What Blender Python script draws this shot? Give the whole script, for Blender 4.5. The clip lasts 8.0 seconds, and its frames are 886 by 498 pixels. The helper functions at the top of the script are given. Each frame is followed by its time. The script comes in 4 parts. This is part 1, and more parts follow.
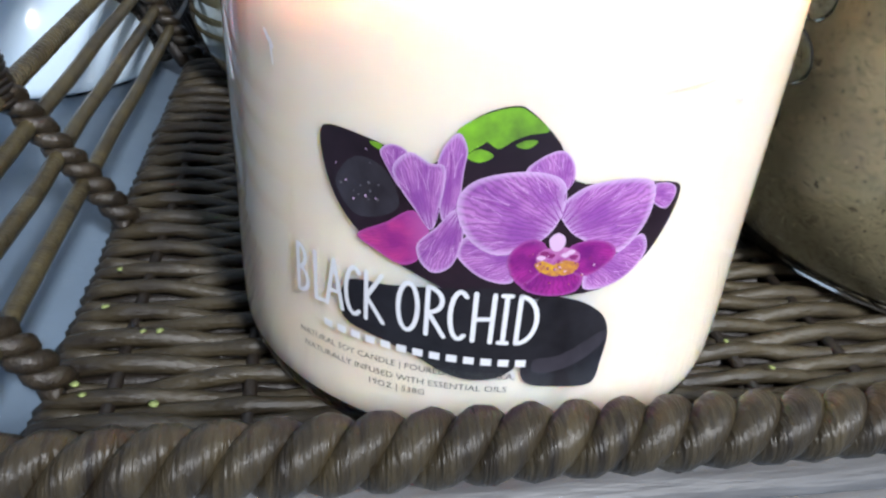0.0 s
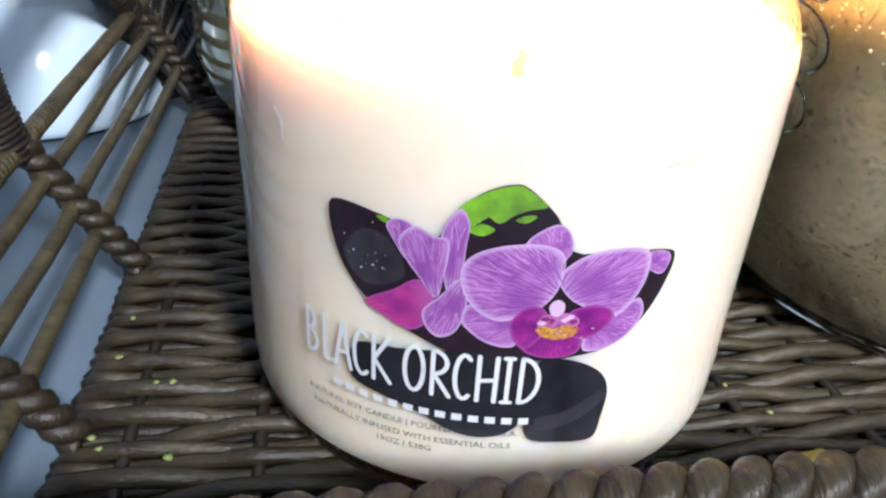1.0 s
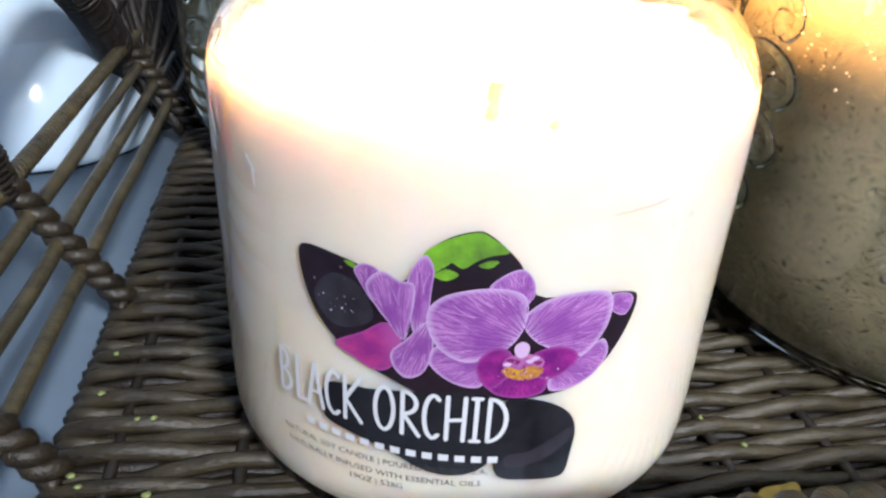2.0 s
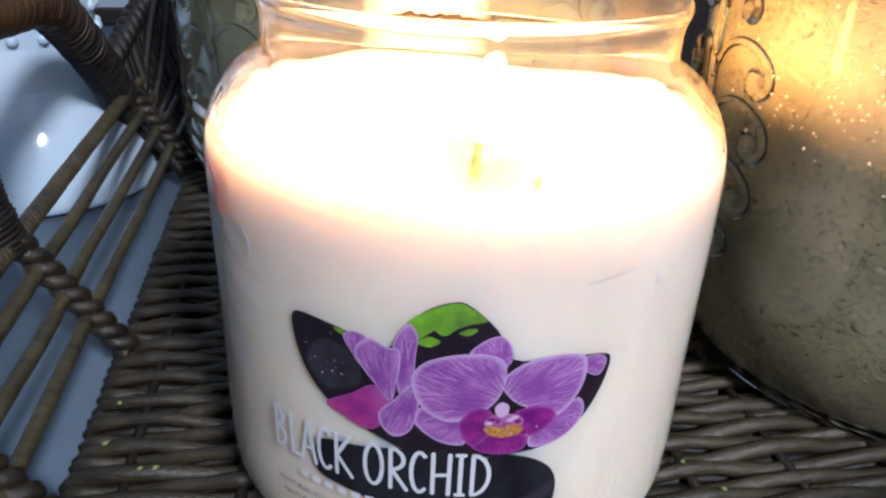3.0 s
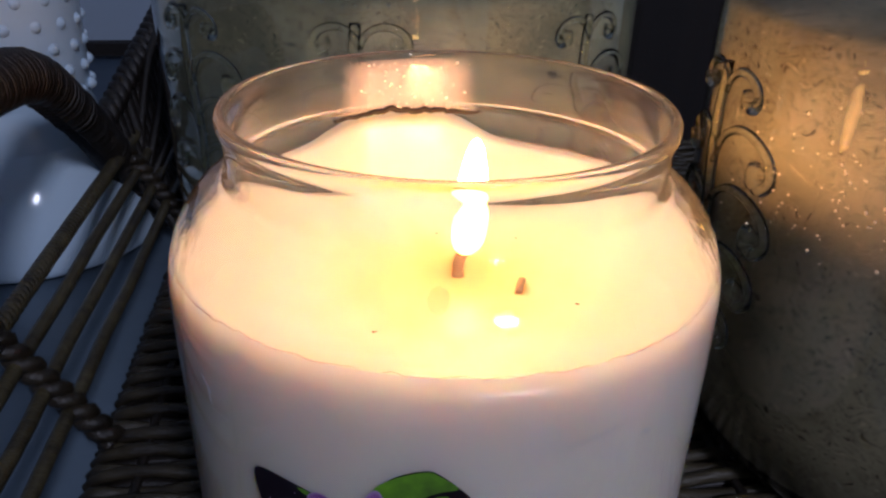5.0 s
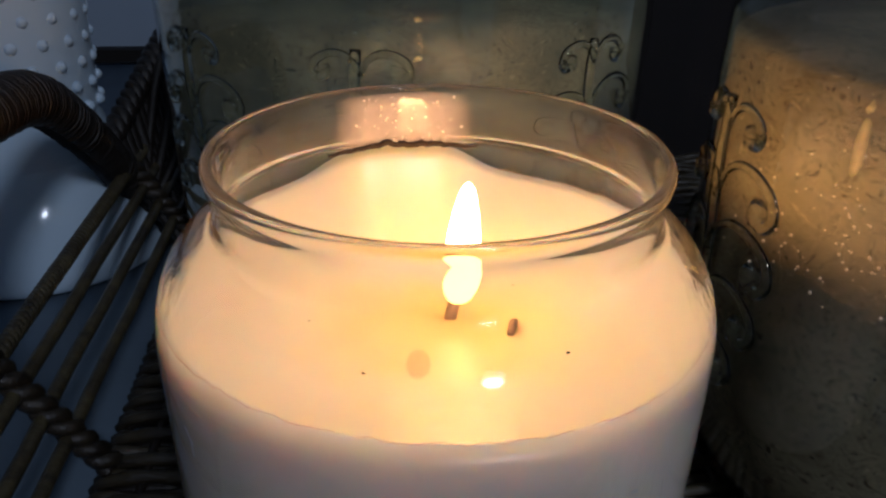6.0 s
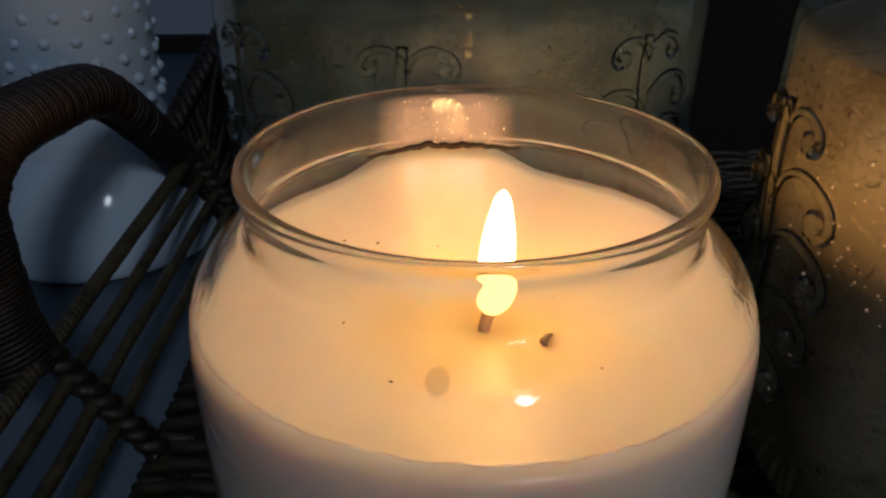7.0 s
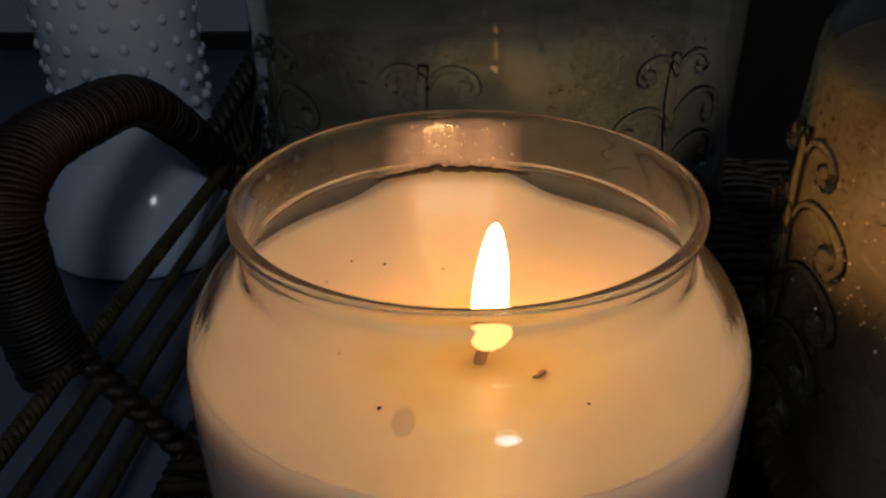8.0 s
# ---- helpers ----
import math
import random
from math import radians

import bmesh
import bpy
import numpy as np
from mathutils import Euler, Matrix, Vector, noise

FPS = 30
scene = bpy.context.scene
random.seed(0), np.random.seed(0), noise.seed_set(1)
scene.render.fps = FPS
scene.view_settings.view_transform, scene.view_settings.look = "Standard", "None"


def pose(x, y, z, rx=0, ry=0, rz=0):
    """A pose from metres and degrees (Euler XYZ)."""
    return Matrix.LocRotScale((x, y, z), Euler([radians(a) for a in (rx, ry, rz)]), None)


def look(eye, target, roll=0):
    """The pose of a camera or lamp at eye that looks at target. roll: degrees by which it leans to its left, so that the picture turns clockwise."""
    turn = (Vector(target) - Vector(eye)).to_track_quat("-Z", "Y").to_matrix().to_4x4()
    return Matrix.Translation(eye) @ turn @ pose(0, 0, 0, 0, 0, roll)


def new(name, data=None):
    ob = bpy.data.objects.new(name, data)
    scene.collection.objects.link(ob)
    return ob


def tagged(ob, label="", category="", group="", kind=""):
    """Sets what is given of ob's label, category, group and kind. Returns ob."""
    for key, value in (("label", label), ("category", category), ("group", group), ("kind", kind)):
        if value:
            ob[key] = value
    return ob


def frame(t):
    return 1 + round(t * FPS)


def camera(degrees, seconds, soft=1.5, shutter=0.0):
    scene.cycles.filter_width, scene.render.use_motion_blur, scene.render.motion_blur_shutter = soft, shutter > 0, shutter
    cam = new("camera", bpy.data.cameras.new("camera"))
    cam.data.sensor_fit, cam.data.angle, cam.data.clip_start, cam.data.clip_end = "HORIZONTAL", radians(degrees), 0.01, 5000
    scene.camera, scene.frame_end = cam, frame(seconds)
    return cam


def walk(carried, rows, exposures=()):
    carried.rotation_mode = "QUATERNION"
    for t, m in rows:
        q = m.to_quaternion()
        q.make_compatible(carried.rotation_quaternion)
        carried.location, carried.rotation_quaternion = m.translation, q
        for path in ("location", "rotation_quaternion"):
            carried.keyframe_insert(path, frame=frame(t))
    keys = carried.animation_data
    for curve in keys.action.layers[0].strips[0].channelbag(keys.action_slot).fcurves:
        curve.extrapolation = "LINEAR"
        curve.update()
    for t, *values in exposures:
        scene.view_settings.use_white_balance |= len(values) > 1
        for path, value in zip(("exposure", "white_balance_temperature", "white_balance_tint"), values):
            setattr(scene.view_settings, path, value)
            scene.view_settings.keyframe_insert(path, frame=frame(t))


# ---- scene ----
cam = camera(60.75, 8.0, soft=2.4)
# seconds, x, y, z, and the three turns in degrees
PATH = [
    (0.0, 0.00001, -0.14888, 0.10346, 58.705, -3.650, 5.467),
    (0.5, -0.00145, -0.14890, 0.10859, 59.464, -3.248, 5.637),
    (1.0, -0.00060, -0.14878, 0.11300, 59.714, -3.033, 5.444),
    (1.5, 0.00181, -0.14788, 0.11450, 60.314, -2.974, 5.334),
    (3.0, 0.00734, -0.15221, 0.12846, 62.854, -2.246, 5.195),
    (3.5, 0.00757, -0.14956, 0.13289, 63.187, -2.100, 5.140),
    (4.0, 0.01114, -0.14576, 0.13793, 63.525, -1.667, 5.136),
    (4.5, 0.01224, -0.13926, 0.14183, 63.229, -1.522, 5.353),
    (5.0, 0.01259, -0.13426, 0.14572, 63.140, -1.160, 6.110),
    (6.5, 0.01879, -0.12500, 0.15465, 62.483, -0.656, 9.276),
    (7.0, 0.02142, -0.12307, 0.15531, 61.798, 0.033, 12.317),
    (7.5, 0.02896, -0.12319, 0.15659, 62.189, 0.577, 14.990),
    (8.0, 0.03288, -0.11808, 0.16256, 61.102, 0.903, 17.022),
]
walk(cam, [(t, pose(*row)) for t, *row in PATH], [(0.0, 1.12, 6550, 13), (1.5, 1.07, 6550, 13), (3.0, 0.36, 6100, 17), (4.0, -0.3, 5760, 21), (5.0, -1.45, 5620, 25), (6.3, -2.24, 5650, 14), (7.0, -2.64, 5980, 15), (7.5, -3.12, 6350, 18), (8.0, -3.2, 6450, 20)])

mm = 0.001
TURN = radians(14)                      # the basket, the table and the room stand at this turn to the candle's label
TRAY = Matrix.Rotation(TURN, 4, "Z")
JAR_R = 52.5                            # the candle jar's radius, millimetres

# ---- light ----
world = bpy.data.worlds.new("dim_room")
scene.world = world
world.use_nodes = True
world.node_tree.nodes["Background"].inputs[0].default_value = (0.35, 0.5, 0.8, 1)
world.node_tree.nodes["Background"].inputs[1].default_value = 0.045


def area(name, eye, target, size_x, size_y, watts, colour):
    data = bpy.data.lights.new(name, "AREA")
    data.shape, data.size, data.size_y, data.energy, data.color = "ELLIPSE", size_x, size_y, watts, colour
    ob = new(name, data)
    ob.matrix_world = look(eye, target)
    return ob


KEY_AT = TRAY @ Vector((0.5, -1.49, 1.36))        # in the opening added to the south wall
# key lamp aimed to suit the shading; its window is unseen and added
area("key_daylight", KEY_AT, (0, 0, 0.05), 0.27, 0.3, 29.0, (0.9, 0.95, 1.0))


# ---- materials ----
def shader(name, colour, rough=0.6, metal=0.0, noise_scale=200.0, amount=0.25, dark=None, bump=0.0, bump_scale=800.0, stretch=(1, 1, 1), coat=0.0):
    """A principled material whose colour drifts at two scales, with fine relief."""
    m = bpy.data.materials.new(name)
    m.use_nodes = True
    n, l = m.node_tree.nodes, m.node_tree.links
    b = n["Principled BSDF"]
    b.inputs["Roughness"].default_value, b.inputs["Metallic"].default_value = rough, metal
    b.inputs["Coat Weight"].default_value = coat
    tc = n.new("ShaderNodeTexCoord")
    mp = n.new("ShaderNodeMapping")
    mp.inputs["Scale"].default_value = stretch
    l.new(tc.outputs["Object"], mp.inputs["Vector"])
    big, small = n.new("ShaderNodeTexNoise"), n.new("ShaderNodeTexNoise")
    for t, s in ((big, noise_scale * 0.2), (small, noise_scale)):
        t.inputs["Scale"].default_value, t.inputs["Detail"].default_value = s, 5
        l.new(mp.outputs[0], t.inputs["Vector"])
    add = n.new("ShaderNodeMath")
    add.operation = "ADD"
    l.new(big.outputs[0], add.inputs[0])
    l.new(small.outputs[0], add.inputs[1])
    half = n.new("ShaderNodeMapRange")
    half.inputs["From Min"].default_value, half.inputs["From Max"].default_value = 0.7, 1.3
    l.new(add.outputs[0], half.inputs[0])
    mix = n.new("ShaderNodeMix")
    mix.data_type = "RGBA"
    dk = dark or tuple(c * (1 - amount) for c in colour)
    mix.inputs[6].default_value, mix.inputs[7].default_value = (*dk, 1), (*colour, 1)
    l.new(half.outputs[0], mix.inputs[0])
    l.new(mix.outputs[2], b.inputs["Base Color"])
    if bump:
        bt, bp = n.new("ShaderNodeTexNoise"), n.new("ShaderNodeBump")
        bt.inputs["Scale"].default_value, bt.inputs["Detail"].default_value = bump_scale, 4
        bp.inputs["Strength"].default_value, bp.inputs["Distance"].default_value = bump, 0.0006
        l.new(mp.outputs[0], bt.inputs["Vector"])
        l.new(bt.outputs[0], bp.inputs["Height"])
        l.new(bp.outputs[0], b.inputs["Normal"])
    return m


def glass(name, colour=(1, 1, 1), rough=0.0, bump=0.0, bump_scale=60.0):
    m = bpy.data.materials.new(name)
    m.use_nodes = True
    n, l = m.node_tree.nodes, m.node_tree.links
    b = n["Principled BSDF"]
    b.inputs["Base Color"].default_value = (*colour, 1)
    b.inputs["Roughness"].default_value, b.inputs["IOR"].default_value = rough, 1.47
    b.inputs["Transmission Weight"].default_value = 1
    if bump:
        tc, bt, bp = n.new("ShaderNodeTexCoord"), n.new("ShaderNodeTexNoise"), n.new("ShaderNodeBump")
        bt.inputs["Scale"].default_value = bump_scale
        bp.inputs["Strength"].default_value, bp.inputs["Distance"].default_value = bump, 0.001
        l.new(tc.outputs["Object"], bt.inputs["Vector"])
        l.new(bt.outputs[0], bp.inputs["Height"])
        l.new(bp.outputs[0], b.inputs["Normal"])
    return m


def plain(name, colour, rough=0.5, emit=0.0):
    m = bpy.data.materials.new(name)
    m.use_nodes = True
    b = m.node_tree.nodes["Principled BSDF"]
    b.inputs["Base Color"].default_value, b.inputs["Roughness"].default_value = (*colour, 1), rough
    if emit:
        b.inputs["Emission Color"].default_value, b.inputs["Emission Strength"].default_value = (*colour, 1), emit
    return m


WICKER = shader("brown_wicker", (0.108, 0.087, 0.042), 0.36, noise_scale=420, dark=(0.026, 0.02, 0.013), bump=0.5, bump_scale=1600, stretch=(0.35, 1, 1))
FLOOR_WICKER = shader("dark_floor_wicker", (0.071, 0.056, 0.03), 0.38, noise_scale=300, dark=(0.014, 0.01, 0.007), bump=0.7, bump_scale=1500, stretch=(0.3, 1, 1))
KNOT_WICKER = shader("knotted_wicker", (0.046, 0.034, 0.02), 0.33, noise_scale=420, dark=(0.014, 0.01, 0.007), bump=0.6, bump_scale=1500)
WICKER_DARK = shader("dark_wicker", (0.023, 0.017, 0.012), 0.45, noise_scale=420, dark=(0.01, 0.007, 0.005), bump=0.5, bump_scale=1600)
ROPE = shader("twisted_fibre", (0.066, 0.05, 0.025), 0.38, noise_scale=380, dark=(0.012, 0.008, 0.005), bump=0.8, bump_scale=1000, stretch=(2.4, 0.3, 0.3))
BAND = shader("weathered_grey_strip", (0.24, 0.245, 0.25), 0.5, noise_scale=260, dark=(0.09, 0.09, 0.092), bump=0.6, bump_scale=900, stretch=(0.12, 1, 1))


def filmed_glass():
    """Clear glass whose shoulder is faintly rippled by a film of old wax."""
    m = glass("clear_glass_with_film", (0.98, 0.99, 0.98), 0.0, 0.14, 420)
    n, l = m.node_tree.nodes, m.node_tree.links
    bp = n["Bump"]
    tc, sep, lo, hi, mul = n["Texture Coordinate"], n.new("ShaderNodeSeparateXYZ"), n.new("ShaderNodeMapRange"), n.new("ShaderNodeMapRange"), n.new("ShaderNodeMath")
    lo.inputs["From Min"].default_value, lo.inputs["From Max"].default_value = 0.076, 0.082
    hi.inputs["From Min"].default_value, hi.inputs["From Max"].default_value = 0.095, 0.088
    hi.inputs["To Max"].default_value = 0.06
    mul.operation = "MULTIPLY"
    l.new(tc.outputs["Object"], sep.inputs[0])
    l.new(sep.outputs["Z"], lo.inputs[0])
    l.new(sep.outputs["Z"], hi.inputs[0])
    l.new(lo.outputs[0], mul.inputs[0])
    l.new(hi.outputs[0], mul.inputs[1])
    l.new(mul.outputs[0], bp.inputs["Strength"])
    # grey haze on the neck: wax film, also lightens the rim's dark edges
    thin, thick, streak = n.new("ShaderNodeBsdfDiffuse"), n.new("ShaderNodeBsdfTranslucent"), n.new("ShaderNodeTexNoise")
    both, film, share, height = n.new("ShaderNodeMixShader"), n.new("ShaderNodeMixShader"), n.new("ShaderNodeMath"), n.new("ShaderNodeMapRange")
    thin.inputs[0].default_value, thick.inputs[0].default_value = (0.42, 0.42, 0.44, 1), (0.42, 0.41, 0.42, 1)
    streak.inputs["Scale"].default_value, streak.inputs["Detail"].default_value = 55, 4
    l.new(tc.outputs["Object"], streak.inputs["Vector"])
    height.inputs["From Min"].default_value, height.inputs["From Max"].default_value = 0.088, 0.097
    height.inputs["To Min"].default_value, height.inputs["To Max"].default_value = 0.006, 0.085
    l.new(sep.outputs["Z"], height.inputs[0])
    share.operation = "MULTIPLY"
    l.new(streak.outputs[0], share.inputs[0])
    l.new(height.outputs[0], share.inputs[1])
    l.new(thin.outputs[0], both.inputs[1])
    l.new(thick.outputs[0], both.inputs[2])
    l.new(share.outputs[0], film.inputs[0])
    l.new(n["Principled BSDF"].outputs[0], film.inputs[1])
    l.new(both.outputs[0], film.inputs[2])
    l.new(film.outputs[0], n["Material Output"].inputs[0])
    return m


FILMED_GLASS = filmed_glass()
THICK_GLASS = glass("pressed_glass", (0.92, 0.94, 0.89), 0.0, 0.035, 45)
GLINT_DOT = plain("pale_glint", (0.72, 0.6, 0.42), 0.05)
MILK = shader("milk_glass", (0.63, 0.78, 0.91), 0.12, noise_scale=20, amount=0.06)
TABLE = shader("painted_table", (0.15, 0.205, 0.268), 0.5, noise_scale=60, amount=0.2, bump=0.1)
WALL = shader("painted_wall", (0.42, 0.5, 0.6), 0.8, noise_scale=8, amount=0.1)
# dark tone of the added backdrop panel and the gap strip
DARK_FILL = shader("dark_fill", (0.014, 0.009, 0.007), 0.8, noise_scale=60, amount=0.4, stretch=(1, 1, 0.1))
FLOORWOOD = shader("mid_brown_floor", (0.2, 0.15, 0.11), 0.5, noise_scale=20, amount=0.4, stretch=(0.15, 1, 1))
CRACK_DARK = plain("crack_dark", (0.02, 0.012, 0.008), 0.9)
WICK = plain("scorched_wick", (0.3, 0.19, 0.1), 0.8)
FLAME = plain("flame_glow", (1.0, 0.505, 0.15), 0.5, 450.0)


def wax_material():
    """Cream wax; melted clear and yellow within a ragged ring round the wick, flame glow painted in."""
    m = shader("soy_wax", (0.76, 0.685, 0.59), 0.38, noise_scale=60, amount=0.1, bump=0.12, bump_scale=220)
    n, l = m.node_tree.nodes, m.node_tree.links
    b = n["Principled BSDF"]
    b.inputs["Subsurface Weight"].default_value = 0.8
    b.inputs["Subsurface Radius"].default_value = (1.0, 0.62, 0.3)
    b.inputs["Subsurface Scale"].default_value = 0.014
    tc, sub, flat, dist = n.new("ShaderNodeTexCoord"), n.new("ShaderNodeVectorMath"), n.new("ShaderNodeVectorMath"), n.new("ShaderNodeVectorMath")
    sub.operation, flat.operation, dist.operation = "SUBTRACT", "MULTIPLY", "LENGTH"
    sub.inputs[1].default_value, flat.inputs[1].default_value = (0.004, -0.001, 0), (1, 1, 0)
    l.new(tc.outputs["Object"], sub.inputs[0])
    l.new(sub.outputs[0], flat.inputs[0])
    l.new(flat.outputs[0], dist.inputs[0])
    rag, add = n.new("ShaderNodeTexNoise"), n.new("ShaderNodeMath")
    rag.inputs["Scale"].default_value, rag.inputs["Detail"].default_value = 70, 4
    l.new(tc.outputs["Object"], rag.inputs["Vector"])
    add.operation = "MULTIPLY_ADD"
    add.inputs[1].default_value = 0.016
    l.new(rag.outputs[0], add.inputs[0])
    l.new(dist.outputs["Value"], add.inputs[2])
    # wide yellow fade: the melted pool and the flame's glow in one colour
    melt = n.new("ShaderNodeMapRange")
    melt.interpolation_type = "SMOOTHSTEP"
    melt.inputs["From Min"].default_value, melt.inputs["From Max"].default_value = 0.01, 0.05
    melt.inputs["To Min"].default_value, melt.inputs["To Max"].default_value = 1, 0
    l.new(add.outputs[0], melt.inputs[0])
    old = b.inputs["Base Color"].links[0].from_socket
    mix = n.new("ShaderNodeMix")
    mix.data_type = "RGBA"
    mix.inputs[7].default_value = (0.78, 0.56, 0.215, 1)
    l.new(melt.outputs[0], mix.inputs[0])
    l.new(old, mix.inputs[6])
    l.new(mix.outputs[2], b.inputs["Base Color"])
    b.inputs["Roughness"].default_value = 0.3
    b.inputs["Coat Roughness"].default_value = 0.04
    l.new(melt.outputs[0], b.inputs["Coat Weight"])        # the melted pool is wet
    return m


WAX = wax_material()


def smear_material(feather=False, colour=(0.6, 0.52, 0.56)):
    m = shader("thin_wax_film", colour, 0.65, noise_scale=400, amount=0.25, bump=0.3, bump_scale=900)
    n, l = m.node_tree.nodes, m.node_tree.links
    n["Principled BSDF"].inputs["Alpha"].default_value = 0.6
    if feather:                                            # thin out towards the sides of the patch
        at, nz, mul = n.new("ShaderNodeAttribute"), n.new("ShaderNodeTexNoise"), n.new("ShaderNodeMath")
        at.attribute_name, nz.inputs["Scale"].default_value, mul.operation = "film", 500, "MULTIPLY"
        l.new(at.outputs["Fac"], mul.inputs[0])
        l.new(nz.outputs[0], mul.inputs[1])
        l.new(mul.outputs[0], n["Principled BSDF"].inputs["Alpha"])
    return m


SMEAR = smear_material(True)
WAX_LINE = plain("dried_wax_line", (0.56, 0.38, 0.3), 0.5)


def gleam_material():
    """A thin translucent film that passes the flame's light, speckled to imitate its glints."""
    m = bpy.data.materials.new("glint_film")
    m.use_nodes = True
    n, l = m.node_tree.nodes, m.node_tree.links
    soft, shine, clear = n.new("ShaderNodeBsdfTranslucent"), n.new("ShaderNodeBsdfGlossy"), n.new("ShaderNodeBsdfTransparent")
    glinting, out, at, nz, mul, ramp, bp = (n.new("ShaderNode" + k) for k in ("MixShader", "MixShader", "Attribute", "TexNoise", "Math", "MapRange", "Bump"))
    soft.inputs[0].default_value, shine.inputs["Roughness"].default_value, glinting.inputs[0].default_value = (0.97, 0.88, 0.66, 1), 0.08, 0.12
    at.attribute_name, mul.operation = "film", "MULTIPLY"
    nz.inputs["Scale"].default_value, nz.inputs["Detail"].default_value = 900, 3
    ramp.inputs["From Min"].default_value, ramp.inputs["From Max"].default_value = 0.48, 0.64
    bp.inputs["Strength"].default_value, bp.inputs["Distance"].default_value = 0.9, 0.0008
    l.new(nz.outputs[0], bp.inputs["Height"])
    l.new(bp.outputs[0], shine.inputs["Normal"])
    l.new(nz.outputs[0], ramp.inputs[0])
    l.new(at.outputs["Fac"], mul.inputs[0])
    l.new(ramp.outputs[0], mul.inputs[1])
    l.new(soft.outputs[0], glinting.inputs[1])
    l.new(shine.outputs[0], glinting.inputs[2])
    l.new(mul.outputs[0], out.inputs[0])
    l.new(clear.outputs[0], out.inputs[1])
    l.new(glinting.outputs[0], out.inputs[2])
    l.new(out.outputs[0], n["Material Output"].inputs[0])
    return m


GLEAM = gleam_material()
SPOT = smear_material(True, (0.55, 0.3, 0.16))
SPOT.name = "faint_wax_spot"


def herb_material(name, light, mid, fleck):
    """Crushed dried herbs pressed against the inside of a jar."""
    m = bpy.data.materials.new(name)
    m.use_nodes = True
    n, l = m.node_tree.nodes, m.node_tree.links
    b = n["Principled BSDF"]
    b.inputs["Roughness"].default_value = 0.75
    tc = n.new("ShaderNodeTexCoord")
    warp, big, small = (n.new("ShaderNodeTexNoise") for _ in range(3))
    warp.inputs["Scale"].default_value = 130
    big.inputs["Scale"].default_value, big.inputs["Detail"].default_value = 55, 6
    mixv = n.new("ShaderNodeMix")
    mixv.data_type = "VECTOR"
    mixv.inputs[0].default_value = 0.012
    l.new(tc.outputs["Object"], warp.inputs["Vector"])
    l.new(tc.outputs["Object"], mixv.inputs[4])
    l.new(warp.outputs["Color"], mixv.inputs[5])
    mp = n.new("ShaderNodeMapping")
    mp.inputs["Scale"].default_value, mp.inputs["Rotation"].default_value = (1, 1, 2.2), (0.3, 0.4, 0)
    l.new(mixv.outputs[1], mp.inputs["Vector"])
    small.inputs["Scale"].default_value, small.inputs["Detail"].default_value = 520, 5
    l.new(mp.outputs[0], small.inputs["Vector"])
    l.new(tc.outputs["Object"], big.inputs["Vector"])
    r1, r2 = n.new("ShaderNodeValToRGB"), n.new("ShaderNodeValToRGB")
    r1.color_ramp.elements[0].position, r1.color_ramp.elements[1].position = 0.35, 0.65
    r1.color_ramp.elements[0].color, r1.color_ramp.elements[1].color = (*mid, 1), (*light, 1)
    r2.color_ramp.elements[0].position, r2.color_ramp.elements[1].position = 0.2, 0.5
    l.new(big.outputs[0], r1.inputs[0])
    l.new(small.outputs[0], r2.inputs[0])
    mx = n.new("ShaderNodeMix")
    mx.data_type = "RGBA"
    mx.inputs[6].default_value = (*fleck, 1)
    l.new(r2.outputs[0], mx.inputs[0])
    l.new(r1.outputs[0], mx.inputs[7])
    bits = mx.outputs[2]
    for scale, rare, reach, tint in ((380, 0.24, 0.32, fleck), (300, 0.2, 0.34, [c * 1.15 for c in light]), (700, 0.25, 0.32, [c * 1.3 for c in fleck])):
        vo, pick, near, both, lay, sep = (n.new("ShaderNode" + k) for k in ("TexVoronoi", "Math", "MapRange", "Math", "Mix", "SeparateColor"))
        vo.inputs["Scale"].default_value = scale
        l.new(mp.outputs[0], vo.inputs["Vector"])
        l.new(vo.outputs["Color"], sep.inputs[0])
        pick.operation, pick.inputs[1].default_value = "LESS_THAN", rare
        l.new(sep.outputs[0], pick.inputs[0])
        near.inputs["From Min"].default_value, near.inputs["From Max"].default_value = reach, reach * 0.6
        l.new(vo.outputs["Distance"], near.inputs[0])
        both.operation = "MULTIPLY"
        l.new(pick.outputs[0], both.inputs[0])
        l.new(near.outputs[0], both.inputs[1])
        lay.data_type = "RGBA"
        lay.inputs[7].default_value = (*tint, 1)
        l.new(both.outputs[0], lay.inputs[0])
        l.new(bits, lay.inputs[6])
        bits = lay.outputs[2]
    l.new(bits, b.inputs["Base Color"])
    bp = n.new("ShaderNodeBump")
    bp.inputs["Strength"].default_value, bp.inputs["Distance"].default_value = 0.2, 0.001
    l.new(small.outputs[0], bp.inputs["Height"])
    l.new(bp.outputs[0], b.inputs["Normal"])
    return m


HERBS_TAN = herb_material("oat_coloured_herbs", (0.265, 0.22, 0.142), (0.165, 0.138, 0.085), (0.055, 0.043, 0.025))
HERBS_GREEN = herb_material("olive_herbs", (0.135, 0.13, 0.078), (0.068, 0.07, 0.043), (0.028, 0.028, 0.018))


